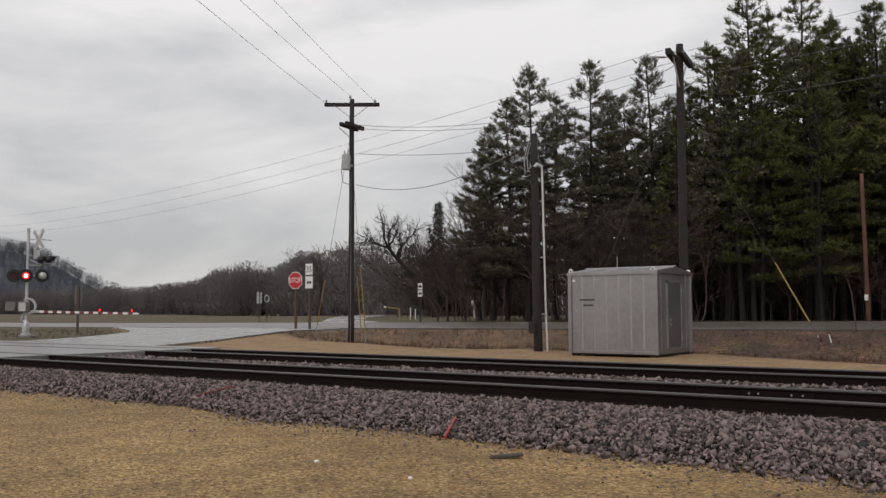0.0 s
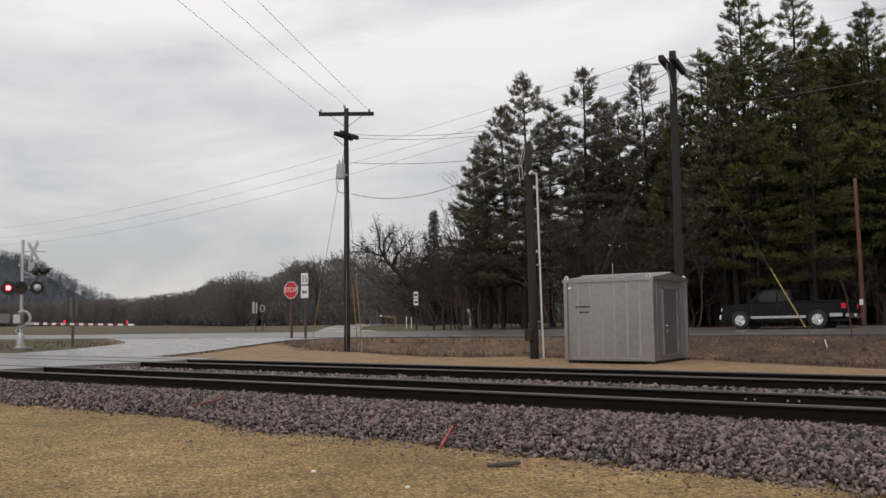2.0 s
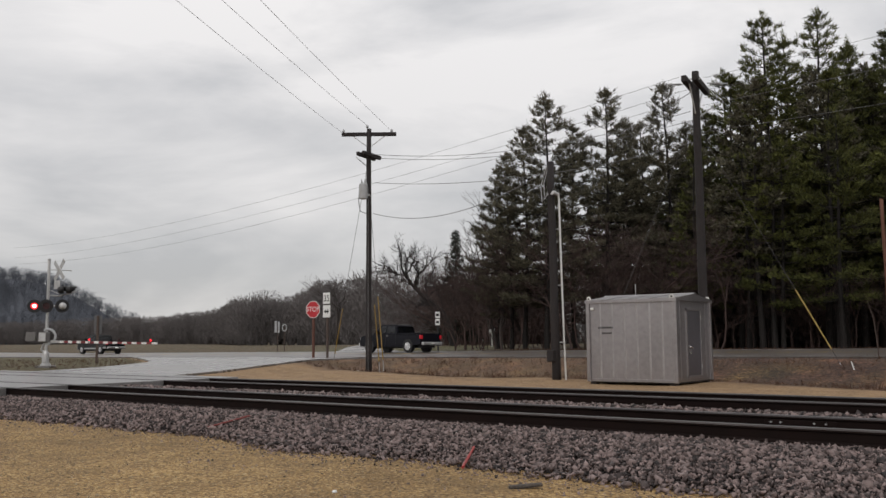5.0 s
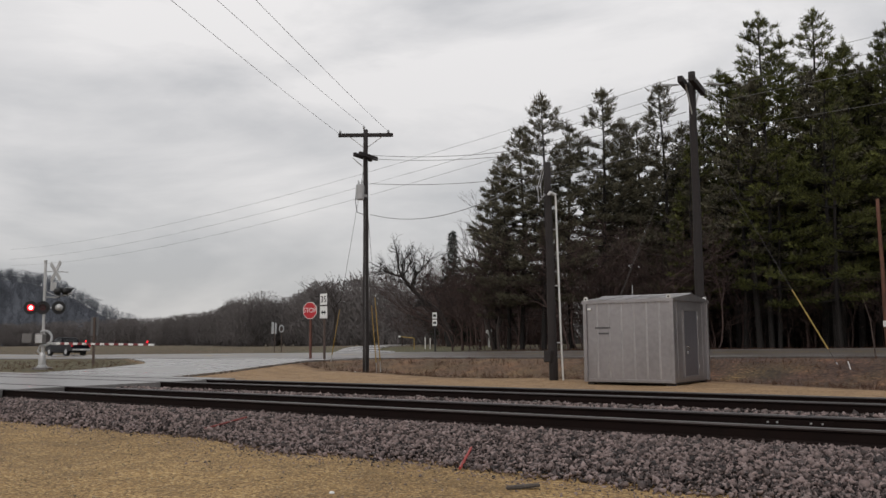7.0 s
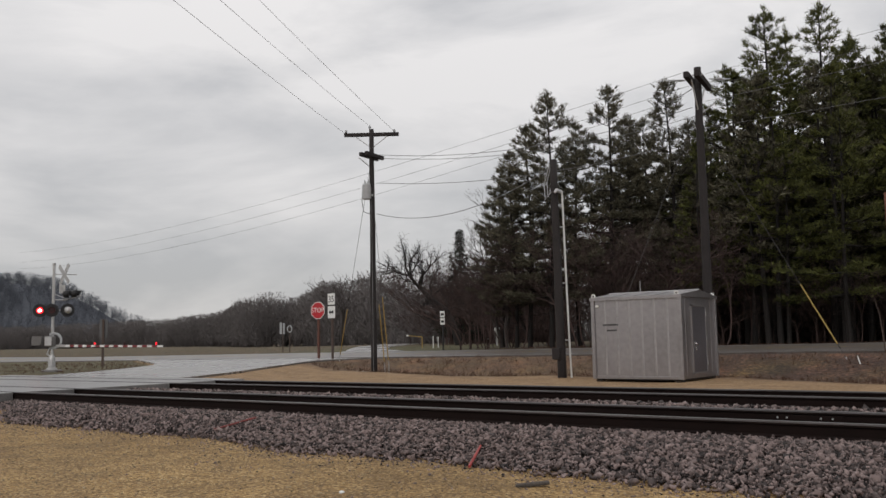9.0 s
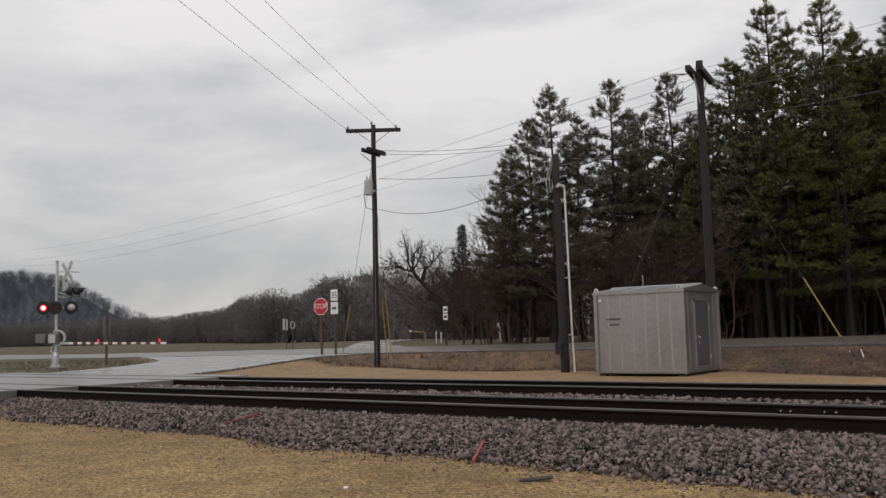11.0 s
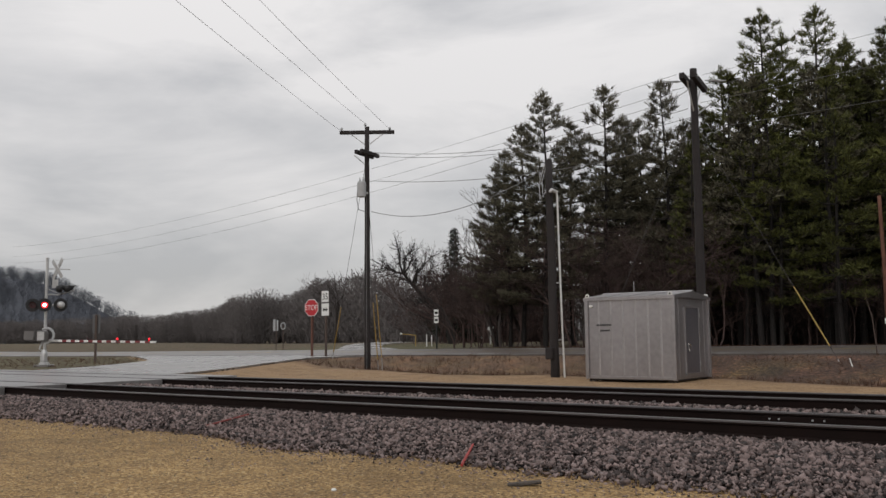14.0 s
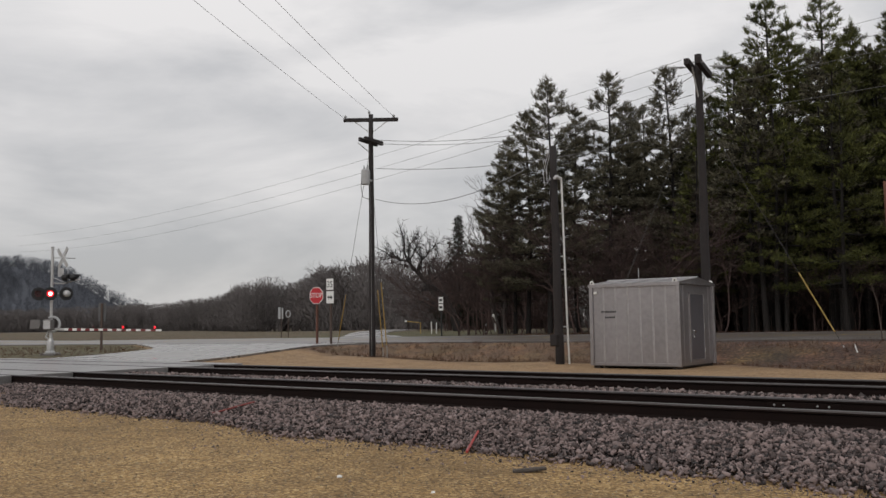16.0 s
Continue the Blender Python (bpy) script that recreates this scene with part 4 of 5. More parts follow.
TYRE, RIM = wheel_mesh()
TRUCK_SCALE = 0.93
SHRUNK = set()


def side_panel(outline, half, tuck, bm=None):
    """A body section: a side outline pushed across, its top drawn in by tuck."""
    top = max(p[1] for p in outline)
    low = min(p[1] for p in outline)
    bm = prism(outline, 1, -half, half, bm)
    for v in bm.verts:
        k = (v.co.z - low) / (top - low)
        v.co.y *= 1 - tuck * k * k
    return bm


def arch(cx, r, n=7):
    return [(cx + r * math.cos(math.pi - math.pi * k / n), .40 + r * math.sin(math.pi - math.pi * k / n)) for k in range(n + 1)]


def build_truck(paint, crew, stripe, label):
    """A pickup, nose along +x, standing on its wheels at z = 0. The origin lies under the rear axle."""
    t = thing("pickup_truck", pose(0, 0, 0), label, "pickup truck", "pickup trucks")
    wb, hw = 3.65, .97
    out = [(-1.2, .62), (-1.2, 1.12), (-1.17, 1.2), (1.05, 1.2), (3.1, 1.22), (4.35, 1.12), (4.58, 1.02), (4.62, .62), (4.5, .42)]
    out += [(wb + .5, .40)] + arch(wb, .46)[::-1] + [(wb - .5, .38), (.5, .38)] + arch(0, .46)[::-1] + [(-.5, .45), (-1.1, .5)]
    body = side_panel(out, hw, .05)
    bmesh.ops.bevel(body, geom=[e for e in body.edges if abs(e.verts[0].co.y - e.verts[1].co.y) < .05 and e.verts[0].co.z > .6 and e.verts[1].co.z > .6], offset=.05, segments=2, affect="EDGES")
    bd = part("body", body, paint, t, smooth=False)
    # cargo bed: a dark floor let into the top
    part("bed_liner", box(-1.1, .95, -.78, .78, 1.185, 1.212, .01), M_BLACK, t)
    for y in (-.86, .86):
        part("bed_rail", box(-1.18, 1.0, y - .07, y + .07, 1.19, 1.25, .02), paint, t)
    part("tailgate", box(-1.24, -1.17, -.80, .80, .66, 1.22, .02), paint, t)
    x_back = 1.05 if crew else 1.12
    x_roof = 2.55 if crew else 2.45
    cab = side_panel([(x_back, 1.18), (x_back + .12, 1.78), (x_back + .3, 1.84), (x_roof, 1.85), (x_roof + .18, 1.80), (3.3, 1.2)], .93, .2)
    bmesh.ops.bevel(cab, geom=[e for e in cab.edges if e.verts[0].co.z > 1.7 and e.verts[1].co.z > 1.7], offset=.05, segments=2, affect="EDGES")
    cb = part("cab", cab, paint, t)
    # glass set just proud of the cab
    for sy in (-1, 1):
        def pane(pts):
            b = bmesh.new()
            vs = []
            for x, z in pts:
                k = (z - 1.18) / .67
                vs.append(b.verts.new((x, sy * (.93 * (1 - .2 * k * k) + .006), z)))
            b.faces.new(vs)
            bmesh.ops.solidify(b, geom=b.faces[:], thickness=.004)
            part("side_window", b, M_GLASSY, cb)
        mid = x_back + (1.0 if crew else .72)
        pane([(x_back + .14, 1.27), (x_back + .22, 1.72), (mid - .05, 1.75), (mid - .05, 1.27)])
        pane([(mid + .03, 1.27), (mid + .03, 1.75), (x_roof + .02, 1.75), (3.0, 1.27)])
        part("mirror", box(2.75, 2.9, sy * 1.0 - .12, sy * 1.0 + .12, 1.27, 1.47, .03), paint, t)
        for xx in (mid - .25, mid + .75):
            part("door_handle", box(xx, xx + .16, sy * .975 - .012, sy * .975 + .012, 1.06, 1.10, .01), M_CHROME if crew else M_BLACK, t)
        for xx in (mid - 0.0, x_back + .05, 3.05):
            part("door_seam", box(xx, xx + .012, sy * .968 - .006, sy * .968 + .006, .48, 1.17), M_BLACK, t)
        if stripe:
            part("rocker_panel", box(.52, 3.12, sy * .972 - .01, sy * .972 + .01, .46, .58, .008), M_GALV, t, "silver lower trim")
            part("rear_trim", box(-1.1, -.55, sy * .972 - .01, sy * .972 + .01, .5, .66, .008), M_GALV, t)
        part("wheel_well", tube([(wb, sy * .7, .42), (wb, sy * .965, .42)], .44, 18), M_BLACK, t)
        part("wheel_well", tube([(0, sy * .7, .42), (0, sy * .965, .42)], .44, 18), M_BLACK, t)
        part("tail_lamp", box(-1.245, -1.06, sy * .90 - .085, sy * .90 + .085, .86, 1.10, .02), G_TAIL, t, "red tail lamp")
        part("headlamp", box(4.42, 4.63, sy * .72 - .19, sy * .72 + .19, .82, 1.0, .03), M_CHROME, t, "bright headlamp")
    rear = bmesh.new()
    rear.faces.new([rear.verts.new(v) for v in ((x_back + .01, -.75, 1.28), (x_back + .10, -.70, 1.72), (x_back + .10, .70, 1.72), (x_back + .01, .75, 1.28))])
    bmesh.ops.solidify(rear, geom=rear.faces[:], thickness=.02)
    part("rear_window", rear, M_GLASSY, cb)
    front = bmesh.new()
    front.faces.new([front.verts.new(v) for v in ((3.22, -.82, 1.27), (x_roof + .24, -.72, 1.77), (x_roof + .24, .72, 1.77), (3.22, .82, 1.27))])
    bmesh.ops.solidify(front, geom=front.faces[:], thickness=-.02)
    part("windscreen", front, M_GLASSY, cb)
    part("rear_bumper", box(-1.38, -1.18, -.92, .92, .46, .66, .04), M_CHROME if stripe else M_GALV, t, "metal rear bumper")
    part("front_bumper", box(4.55, 4.74, -.95, .95, .42, .66, .05), M_CHROME, t, "chrome front bumper")
    part("grille", box(4.56, 4.66, -.5, .5, .7, 1.0, .02), M_BLACK, t)
    part("number_plate", box(-1.39, -1.375, -.16, .16, .52, .63), M_WHITE, t)
    part("chassis", box(-1.0, 4.3, -.6, .6, .28, .45, .02), M_BLACK, t)
    wheels = []
    for x in (0, wb):
        for sy in (-1, 1):
            w = new("wheel", TYRE)
            w.parent = t
            w.matrix_basis = pose(x, sy * .84, .385, 0, 0, 0 if sy < 0 else 180)
            part("rim", RIM, M_RIM, w)
            wheels.append((w, x, sy))
    k = TRUCK_SCALE
    for ob in t.children_recursive:
        if ob.data.name not in SHRUNK:
            ob.data.transform(Matrix.Scale(k, 4))
            SHRUNK.add(ob.data.name)
        ob.location = ob.location * k
    return t, wheels


truck_a, wheels_a = build_truck(M_CAR, False, True, "dark pickup truck with silver lower trim driving along the highway")
truck_b, wheels_b = build_truck(M_CAR2, True, False, "black crew cab pickup truck driving along the highway")


# ---- trees ----
class Mass:
    """Collects tapered limbs and thin blades for one mesh."""

    def __init__(self):
        self.v, self.f = [], []

    def limb(self, a, b, ra, rb, sides=3):
        d = (b - a).normalized()
        u = d.orthogonal().normalized()
        w = d.cross(u)
        n = len(self.v)
        for p, r in ((a, ra), (b, rb)):
            for k in range(sides):
                t = 2 * math.pi * k / sides
                self.v.append(p + (u * math.cos(t) + w * math.sin(t)) * r)
        for k in range(sides):
            k2 = (k + 1) % sides
            self.f.append((n + k, n + k2, n + sides + k2))
            self.f.append((n + k, n + sides + k2, n + sides + k))

    def mesh(self, name, mat):
        return fast_mesh(name, np.array([tuple(p) for p in self.v]), np.array(self.f), mat)


def blades(points, dirs, count, length, width, spread, rng, droop=0.0):
    """Thin triangles round each point: corners and faces as arrays."""
    n = len(points) * count
    p = np.repeat(np.asarray(points), count, axis=0)
    d = np.repeat(np.asarray(dirs), count, axis=0)
    p = p + rng.normal(0, 0.10 * length / 0.45, p.shape)
    d = d + rng.normal(0, spread, d.shape)
    d[:, 2] -= droop
    d /= np.linalg.norm(d, axis=1)[:, None]
    side = np.cross(d, rng.normal(0, 1, d.shape))
    side /= np.linalg.norm(side, axis=1)[:, None] + 1e-9
    L = (length * rng.uniform(0.6, 1.25, n))[:, None]
    w = (width * rng.uniform(0.6, 1.3, n))[:, None]
    v = np.stack([p - side * w, p + side * w, p + d * L], 1).reshape(-1, 3)
    return v, np.arange(n * 3).reshape(-1, 3)


def pine_meshes(seed, h, base, reach, whorl, step, needle, gaps=0.1, blade=0.027, dead=True):
    """A white pine: trunk and limbs in one mesh, and a crown of needle tufts on flat upswept boughs in separate tiers."""
    rnd = random.Random(seed)
    rng = np.random.default_rng(seed)
    wood = Mass()
    pts = [Vector((0.12 * math.sin(z * 0.35 + seed), 0.12 * math.cos(z * 0.3 + seed), z)) for z in np.linspace(-0.3, h, 11)]
    for k in range(10):
        r = lambda q: 0.19 * (h / 18) * (1 - q / 10.6) + 0.015
        wood.limb(pts[k], pts[k + 1], r(k), r(k + 1), 7)
    tp, td = [], []

    def tufts(a, b, first, up):
        L = (b - a).length
        d = (b - a) / max(L, 1e-6)
        for i in range(max(1, int(L * (1 - first) / step + rnd.random()))):
            c = a.lerp(b, first + (1 - first) * rnd.random())
            tp.append((c.x + rnd.gauss(0, 0.07), c.y + rnd.gauss(0, 0.07), c.z + 0.06 + rnd.gauss(0, 0.05)))
            td.append((d.x * 0.8, d.y * 0.8, d.z * 0.8 + up))

    def axis(z):
        return Vector((0.12 * math.sin(z * 0.35 + seed), 0.12 * math.cos(z * 0.3 + seed), z))
    z = base * h
    while z < h - 0.5:
        q = (z - base * h) / (h - base * h)
        prof = min((1 - q) ** 0.80, 0.55 + 1.6 * q) * (1.0 if q < 0.93 else 0.75) + 0.02
        n = rnd.randint(4, 5)
        a0 = rnd.uniform(0, 6.28)
        for k in range(n):
            if rnd.random() < gaps + 0.25 * max(0, 0.4 - q):
                continue
            a = a0 + 6.28 * k / n + rnd.uniform(-0.35, 0.35)
            L = max(0.30, reach * prof * rnd.uniform(0.55, 1.18))
            rise = -0.02 + 0.55 * q ** 1.3 + rnd.uniform(-0.08, 0.10)
            out, across = Vector((math.cos(a), math.sin(a), 0)), Vector((-math.sin(a), math.cos(a), 0))
            line = [axis(z + rnd.uniform(-0.12, 0.12))]
            for m in range(1, 5):
                line.append(line[-1] + out * (L / 4) + Vector((0, 0, L / 4 * (rise + 0.11 * (m - 2)))) + across * rnd.gauss(0, 0.03 * L))
            for m in range(4):
                wood.limb(line[m], line[m + 1], (0.018 + 0.011 * L) * (1 - m / 4.6), (0.018 + 0.011 * L) * (1 - (m + 1) / 4.6))
                if m:
                    tufts(line[m], line[m + 1], 0.0, 0.45)
            tufts(line[3], line[4], 0.5, 0.5)
            # side sprays lie flat beside the limb
            for m in range(max(2, int(L * 3.0))):
                f = rnd.uniform(0.9, 3.7)
                o = line[int(f)].lerp(line[int(f) + 1], f % 1)
                l2 = (0.30 + 0.34 * L * (1 - f / 4.4)) * rnd.uniform(0.6, 1.2)
                e = o + (out * 0.8 + across * rnd.choice((-1, 1)) * rnd.uniform(0.5, 1.0) + Vector((0, 0, rise * 0.5 + 0.10))).normalized() * l2
                wood.limb(o, e, 0.010, 0.004)
                tufts(o, e, 0.25, 0.4)
        z += whorl * rnd.uniform(0.75, 1.25) * (1.0 if q < 0.7 else 0.72)
    tufts(axis(h - 1.0), axis(h), 0.0, 0.6)
    tufts(axis(h - 0.6), axis(h + 0.12), 0.0, 0.8)
    if dead:
        for k in range(26):
            zz = rnd.uniform(0.06, base + 0.12) * h
            a, L = rnd.uniform(0, 6.28), rnd.uniform(0.5, 2.2)
            o = axis(zz)
            t = o + Vector((math.cos(a) * L, math.sin(a) * L, rnd.uniform(-0.3, 0.3)))
            wood.limb(o, t, 0.022, 0.006)
            t2 = o.lerp(t, 0.6)
            wood.limb(t2, t2 + Vector((rnd.uniform(-.5, .5), rnd.uniform(-.5, .5), rnd.uniform(-.2, .3))), 0.01, 0.004)
    v, f = blades(tp, td, 9, 0.31, blade, 0.55, rng)
    return wood.mesh("trunk", M_BARK), fast_mesh("crown", v, f, needle)


def tree_thing(name, meshes, mats, m, label, category, group):
    t = thing(name, m, label, category, group)
    for nm, me in zip(("trunk", "crown"), meshes):
        part(nm, me, None, t)
    return t


PINES_FULL = [pine_meshes(11, 16.5, 0.20, 4.9, 0.72, 0.16, M_NEEDLE), pine_meshes(12, 16.5, 0.22, 4.5, 0.76, 0.16, M_NEEDLE), pine_meshes(17, 16.5, 0.20, 4.2, 0.74, 0.16, M_NEEDLE)]
PINES_TALL = [pine_meshes(13, 22.0, 0.16, 5.6, 0.92, 0.18, M_GREENPINE, 0.12, 0.03), pine_meshes(14, 22.0, 0.24, 5.3, 0.95, 0.18, M_GREENPINE, 0.12, 0.03), pine_meshes(18, 22.0, 0.14, 5.2, 0.92, 0.18, M_GREENPINE, 0.12, 0.03)]
PINES_DEEP = [pine_meshes(15, 18.0, 0.34, 4.2, 1.0, 0.42, M_NEEDLE, 0.15, 0.06), pine_meshes(16, 18.0, 0.30, 4.0, 1.05, 0.42, M_GREENPINE, 0.15, 0.06)]
PINES_LOW = [pine_meshes(41, 13.0, 0.22, 4.4, 1.35, 0.15, M_GREENPINE, 0.30, 0.026)]
# x, y, height of the pines along the edge of the wood
EDGE_PINES = [(-35.2, 53.6, 11.6), (-33.2, 52.1, 13.6), (-32.0, 52.1, 15.2), (-29.75, 51.2, 16.8), (-30.2, 55.5, 15.8), (-27.3, 55.3, 17.8),
              (-28.1, 59.9, 16.6), (-28.4, 63.4, 17.3), (-23.6, 56.8, 18.0), (-25.0, 63.5, 16.6), (-23.1, 62.3, 17.2)]
TALL_PINES = [(-21.1, 61.3, 19.7), (-18.15, 60.8, 22.8), (-18.3, 65.8, 22.9), (-14.6, 60.9, 22.5), (-14.2, 66.3, 21.2), (-13.5, 64.9, 21.2),
              (-12.2, 70.3, 22.0), (-10.8, 63.3, 21.2), (-8.8, 66.3, 22.1), (-6.8, 60.5, 21.5), (-4.0, 58.0, 22.0), (-1.0, 59.0, 21.0), (3.0, 57.0, 22.0), (8.0, 58.0, 21.0), (14.0, 57.0, 22.0)]


def build_pines():
    rnd = random.Random(5)
    firsts = {}

    def plant(kind, i, x, y, h, full, label):
        src = kind[i % len(kind)]
        m = pose(x, y, ground_z(x, y) - 0.05, rnd.uniform(-0.4, 0.4), rnd.uniform(-0.4, 0.4), rnd.uniform(0, 360)) @ Matrix.Scale(h / full, 4)
        key = id(src[0])
        if key in firsts:
            copy_thing(firsts[key], m @ Matrix.Diagonal([1 / c for c in firsts[key].scale] + [1]))["label"] = label
        else:
            firsts[key] = tree_thing("pine_tree", src, None, m, label, "pine tree", "pine wood beside the highway")
    for i, (x, y, h) in enumerate(EDGE_PINES):
        plant(PINES_FULL, i, x, y, h, 16.5, "dark green pine with layered limbs nearly to the ground")
    for i, (x, y, h) in enumerate(TALL_PINES):
        plant(PINES_TALL, i, x, y, h, 22.0, "tall dark pine with bare lower trunk and uneven crown")
    for i, (x, y, h) in enumerate(((-15.6, 54.0, 12.5), (-12.2, 53.5, 13.5))):
        plant(PINES_LOW, i, x, y, h, 13.0, "green pine with sparse level boughs at the wood's edge")
    for i in range(150):
        x = rnd.uniform(-33, 16)
        y = rnd.uniform(53, 92) if x > -22 else rnd.uniform(60, 88)
        top = 13.5 if x < -26 else 14.8 if x < -20 else 18.0
        plant(PINES_DEEP, i, x, y, (top + rnd.uniform(-2.5, 0.4)) * (1 + (y - 58) * 0.010), 18.0, "slender forest pine with bare dark trunk and high crown")


build_pines()


def bare_tree(seed, h, mat, spread=0.62, depth=6, r0=0.17, gnarl=0.25, low=0.28, keep=0.86, lean=(0.0, 0.0), thin=0.009, taper=0.62):
    """A leafless broadleaf tree: forking limbs down to twigs."""
    rnd = random.Random(seed)
    trunk, crown = Mass(), Mass()

    def grow(p, d, L, r, lev):
        n = 3 if lev < 3 else 2
        q = p
        for k in range(n):
            d2 = (d + Vector((rnd.gauss(0, gnarl), rnd.gauss(0, gnarl), rnd.gauss(0, gnarl * 0.7) + 0.06))).normalized()
            e = q + d2 * (L / n)
            ra, rb = r * (1 - 0.33 * k / n), r * (1 - 0.33 * (k + 1) / n)
            (trunk if lev < 2 else crown).limb(q, e, ra, rb, 6 if lev < 2 else 3)
            q, d = e, d2
            if lev >= 1 and k < n - 1 and rnd.random() < 0.6 and lev < depth:
                side = (d + Vector((rnd.gauss(0, 1), rnd.gauss(0, 1), rnd.gauss(0, 0.5))) * spread).normalized()
                grow(q, side, L * 0.6, r * 0.5, lev + 2 if lev + 2 <= depth else depth)
        if lev < depth:
            for k in range(rnd.choice((2, 2, 3))):
                if rnd.random() < keep:
                    nd = (d + Vector((rnd.gauss(0, 1), rnd.gauss(0, 1), rnd.gauss(0.1, 0.55))) * spread).normalized()
                    grow(q, nd, L * rnd.uniform(0.62, 0.85), max(thin, r * taper), lev + 1)
    grow(Vector((0, 0, -0.2)), Vector((rnd.gauss(0, 0.05) + lean[0], rnd.gauss(0, 0.05) + lean[1], 1)), h * low, r0, 0)
    top = max(v.z for v in crown.v)
    for ms in (trunk, crown):
        ms.v = [v * (h / top) for v in ms.v]
    return trunk.mesh("trunk", mat), crown.mesh("crown", mat)


def oak_meshes(seed):
    """A broad old oak that leans: long crooked limbs, each with branches and short twigs."""
    rnd = random.Random(seed)
    trunk, crown = Mass(), Mass()

    def crooked(ms, p, d, L, r, n, bend, sides, lift=0.0):
        pts = [p]
        for k in range(n):
            d = (d + Vector((rnd.gauss(0, bend), rnd.gauss(0, bend), rnd.gauss(0, bend) + lift))).normalized()
            q = p + d * (L / n)
            ms.limb(p, q, r * (1 - 0.75 * k / n), r * (1 - 0.75 * (k + 1) / n), sides)
            pts.append(q)
            p = q
        return pts
    side = Vector((-0.809, -0.588, 0))
    depth = Vector((-0.588, 0.809, 0))

    def at(a, z, d=0.0):
        return side * a + Vector((0, 0, z)) + depth * d
    stem = [at(0, -0.3), at(0.35, 1.4), at(1.0, 2.9), at(2.4, 4.1), at(3.4, 5.1), at(4.2, 6.1)]
    for k in range(5):
        trunk.limb(stem[k], stem[k + 1], 0.34 - 0.045 * k, 0.34 - 0.045 * (k + 1), 8)
    # limbs: joint on the stem, then the way they set out, length and thickness
    ways = [(2, (1.0, 0.22), 4.3, 0.12), (2, (1.0, 0.05), 3.0, 0.09), (2, (-0.1, 1.0), 3.4, 0.12), (3, (1.0, 0.5), 3.2, 0.10), (3, (0.1, 1.0), 3.6, 0.13), (3, (-0.4, 1.0), 3.2, 0.10),
            (4, (1.0, 0.75), 3.0, 0.11), (4, (0.3, 1.0), 3.2, 0.12), (4, (-0.2, 1.0), 2.8, 0.10), (5, (1.0, 0.4), 2.4, 0.10), (5, (0.8, 1.0), 2.6, 0.12), (5, (0.0, 1.0), 2.6, 0.12), (5, (-0.5, 0.9), 2.2, 0.09), (2, (-0.7, 0.8), 2.6, 0.08)]
    for joint, (a, z), L, r in ways:
        o = stem[joint]
        d = at(a, z, rnd.uniform(-0.5, 0.5)).normalized()
        limb = crooked(trunk, o, d, L, r, 7, 0.20, 5, 0.03)
        for p in limb[2:]:
            for j in range(2):
                d2 = (p - o).normalized() + Vector((rnd.gauss(0, 0.7), rnd.gauss(0, 0.7), rnd.gauss(0.25, 0.6)))
                br = crooked(crown, p, d2.normalized(), rnd.uniform(0.7, 1.6), 0.042, 4, 0.3, 3, 0.06)
                for q in br[1:]:
                    for i in range(2):
                        d3 = d2.normalized() + Vector((rnd.gauss(0, 0.8), rnd.gauss(0, 0.8), rnd.gauss(0.3, 0.6)))
                        crooked(crown, q, d3.normalized(), rnd.uniform(0.3, 0.7), 0.018, 2, 0.3, 3)
    return trunk.mesh("trunk", M_OAK), crown.mesh("crown", M_OAK)


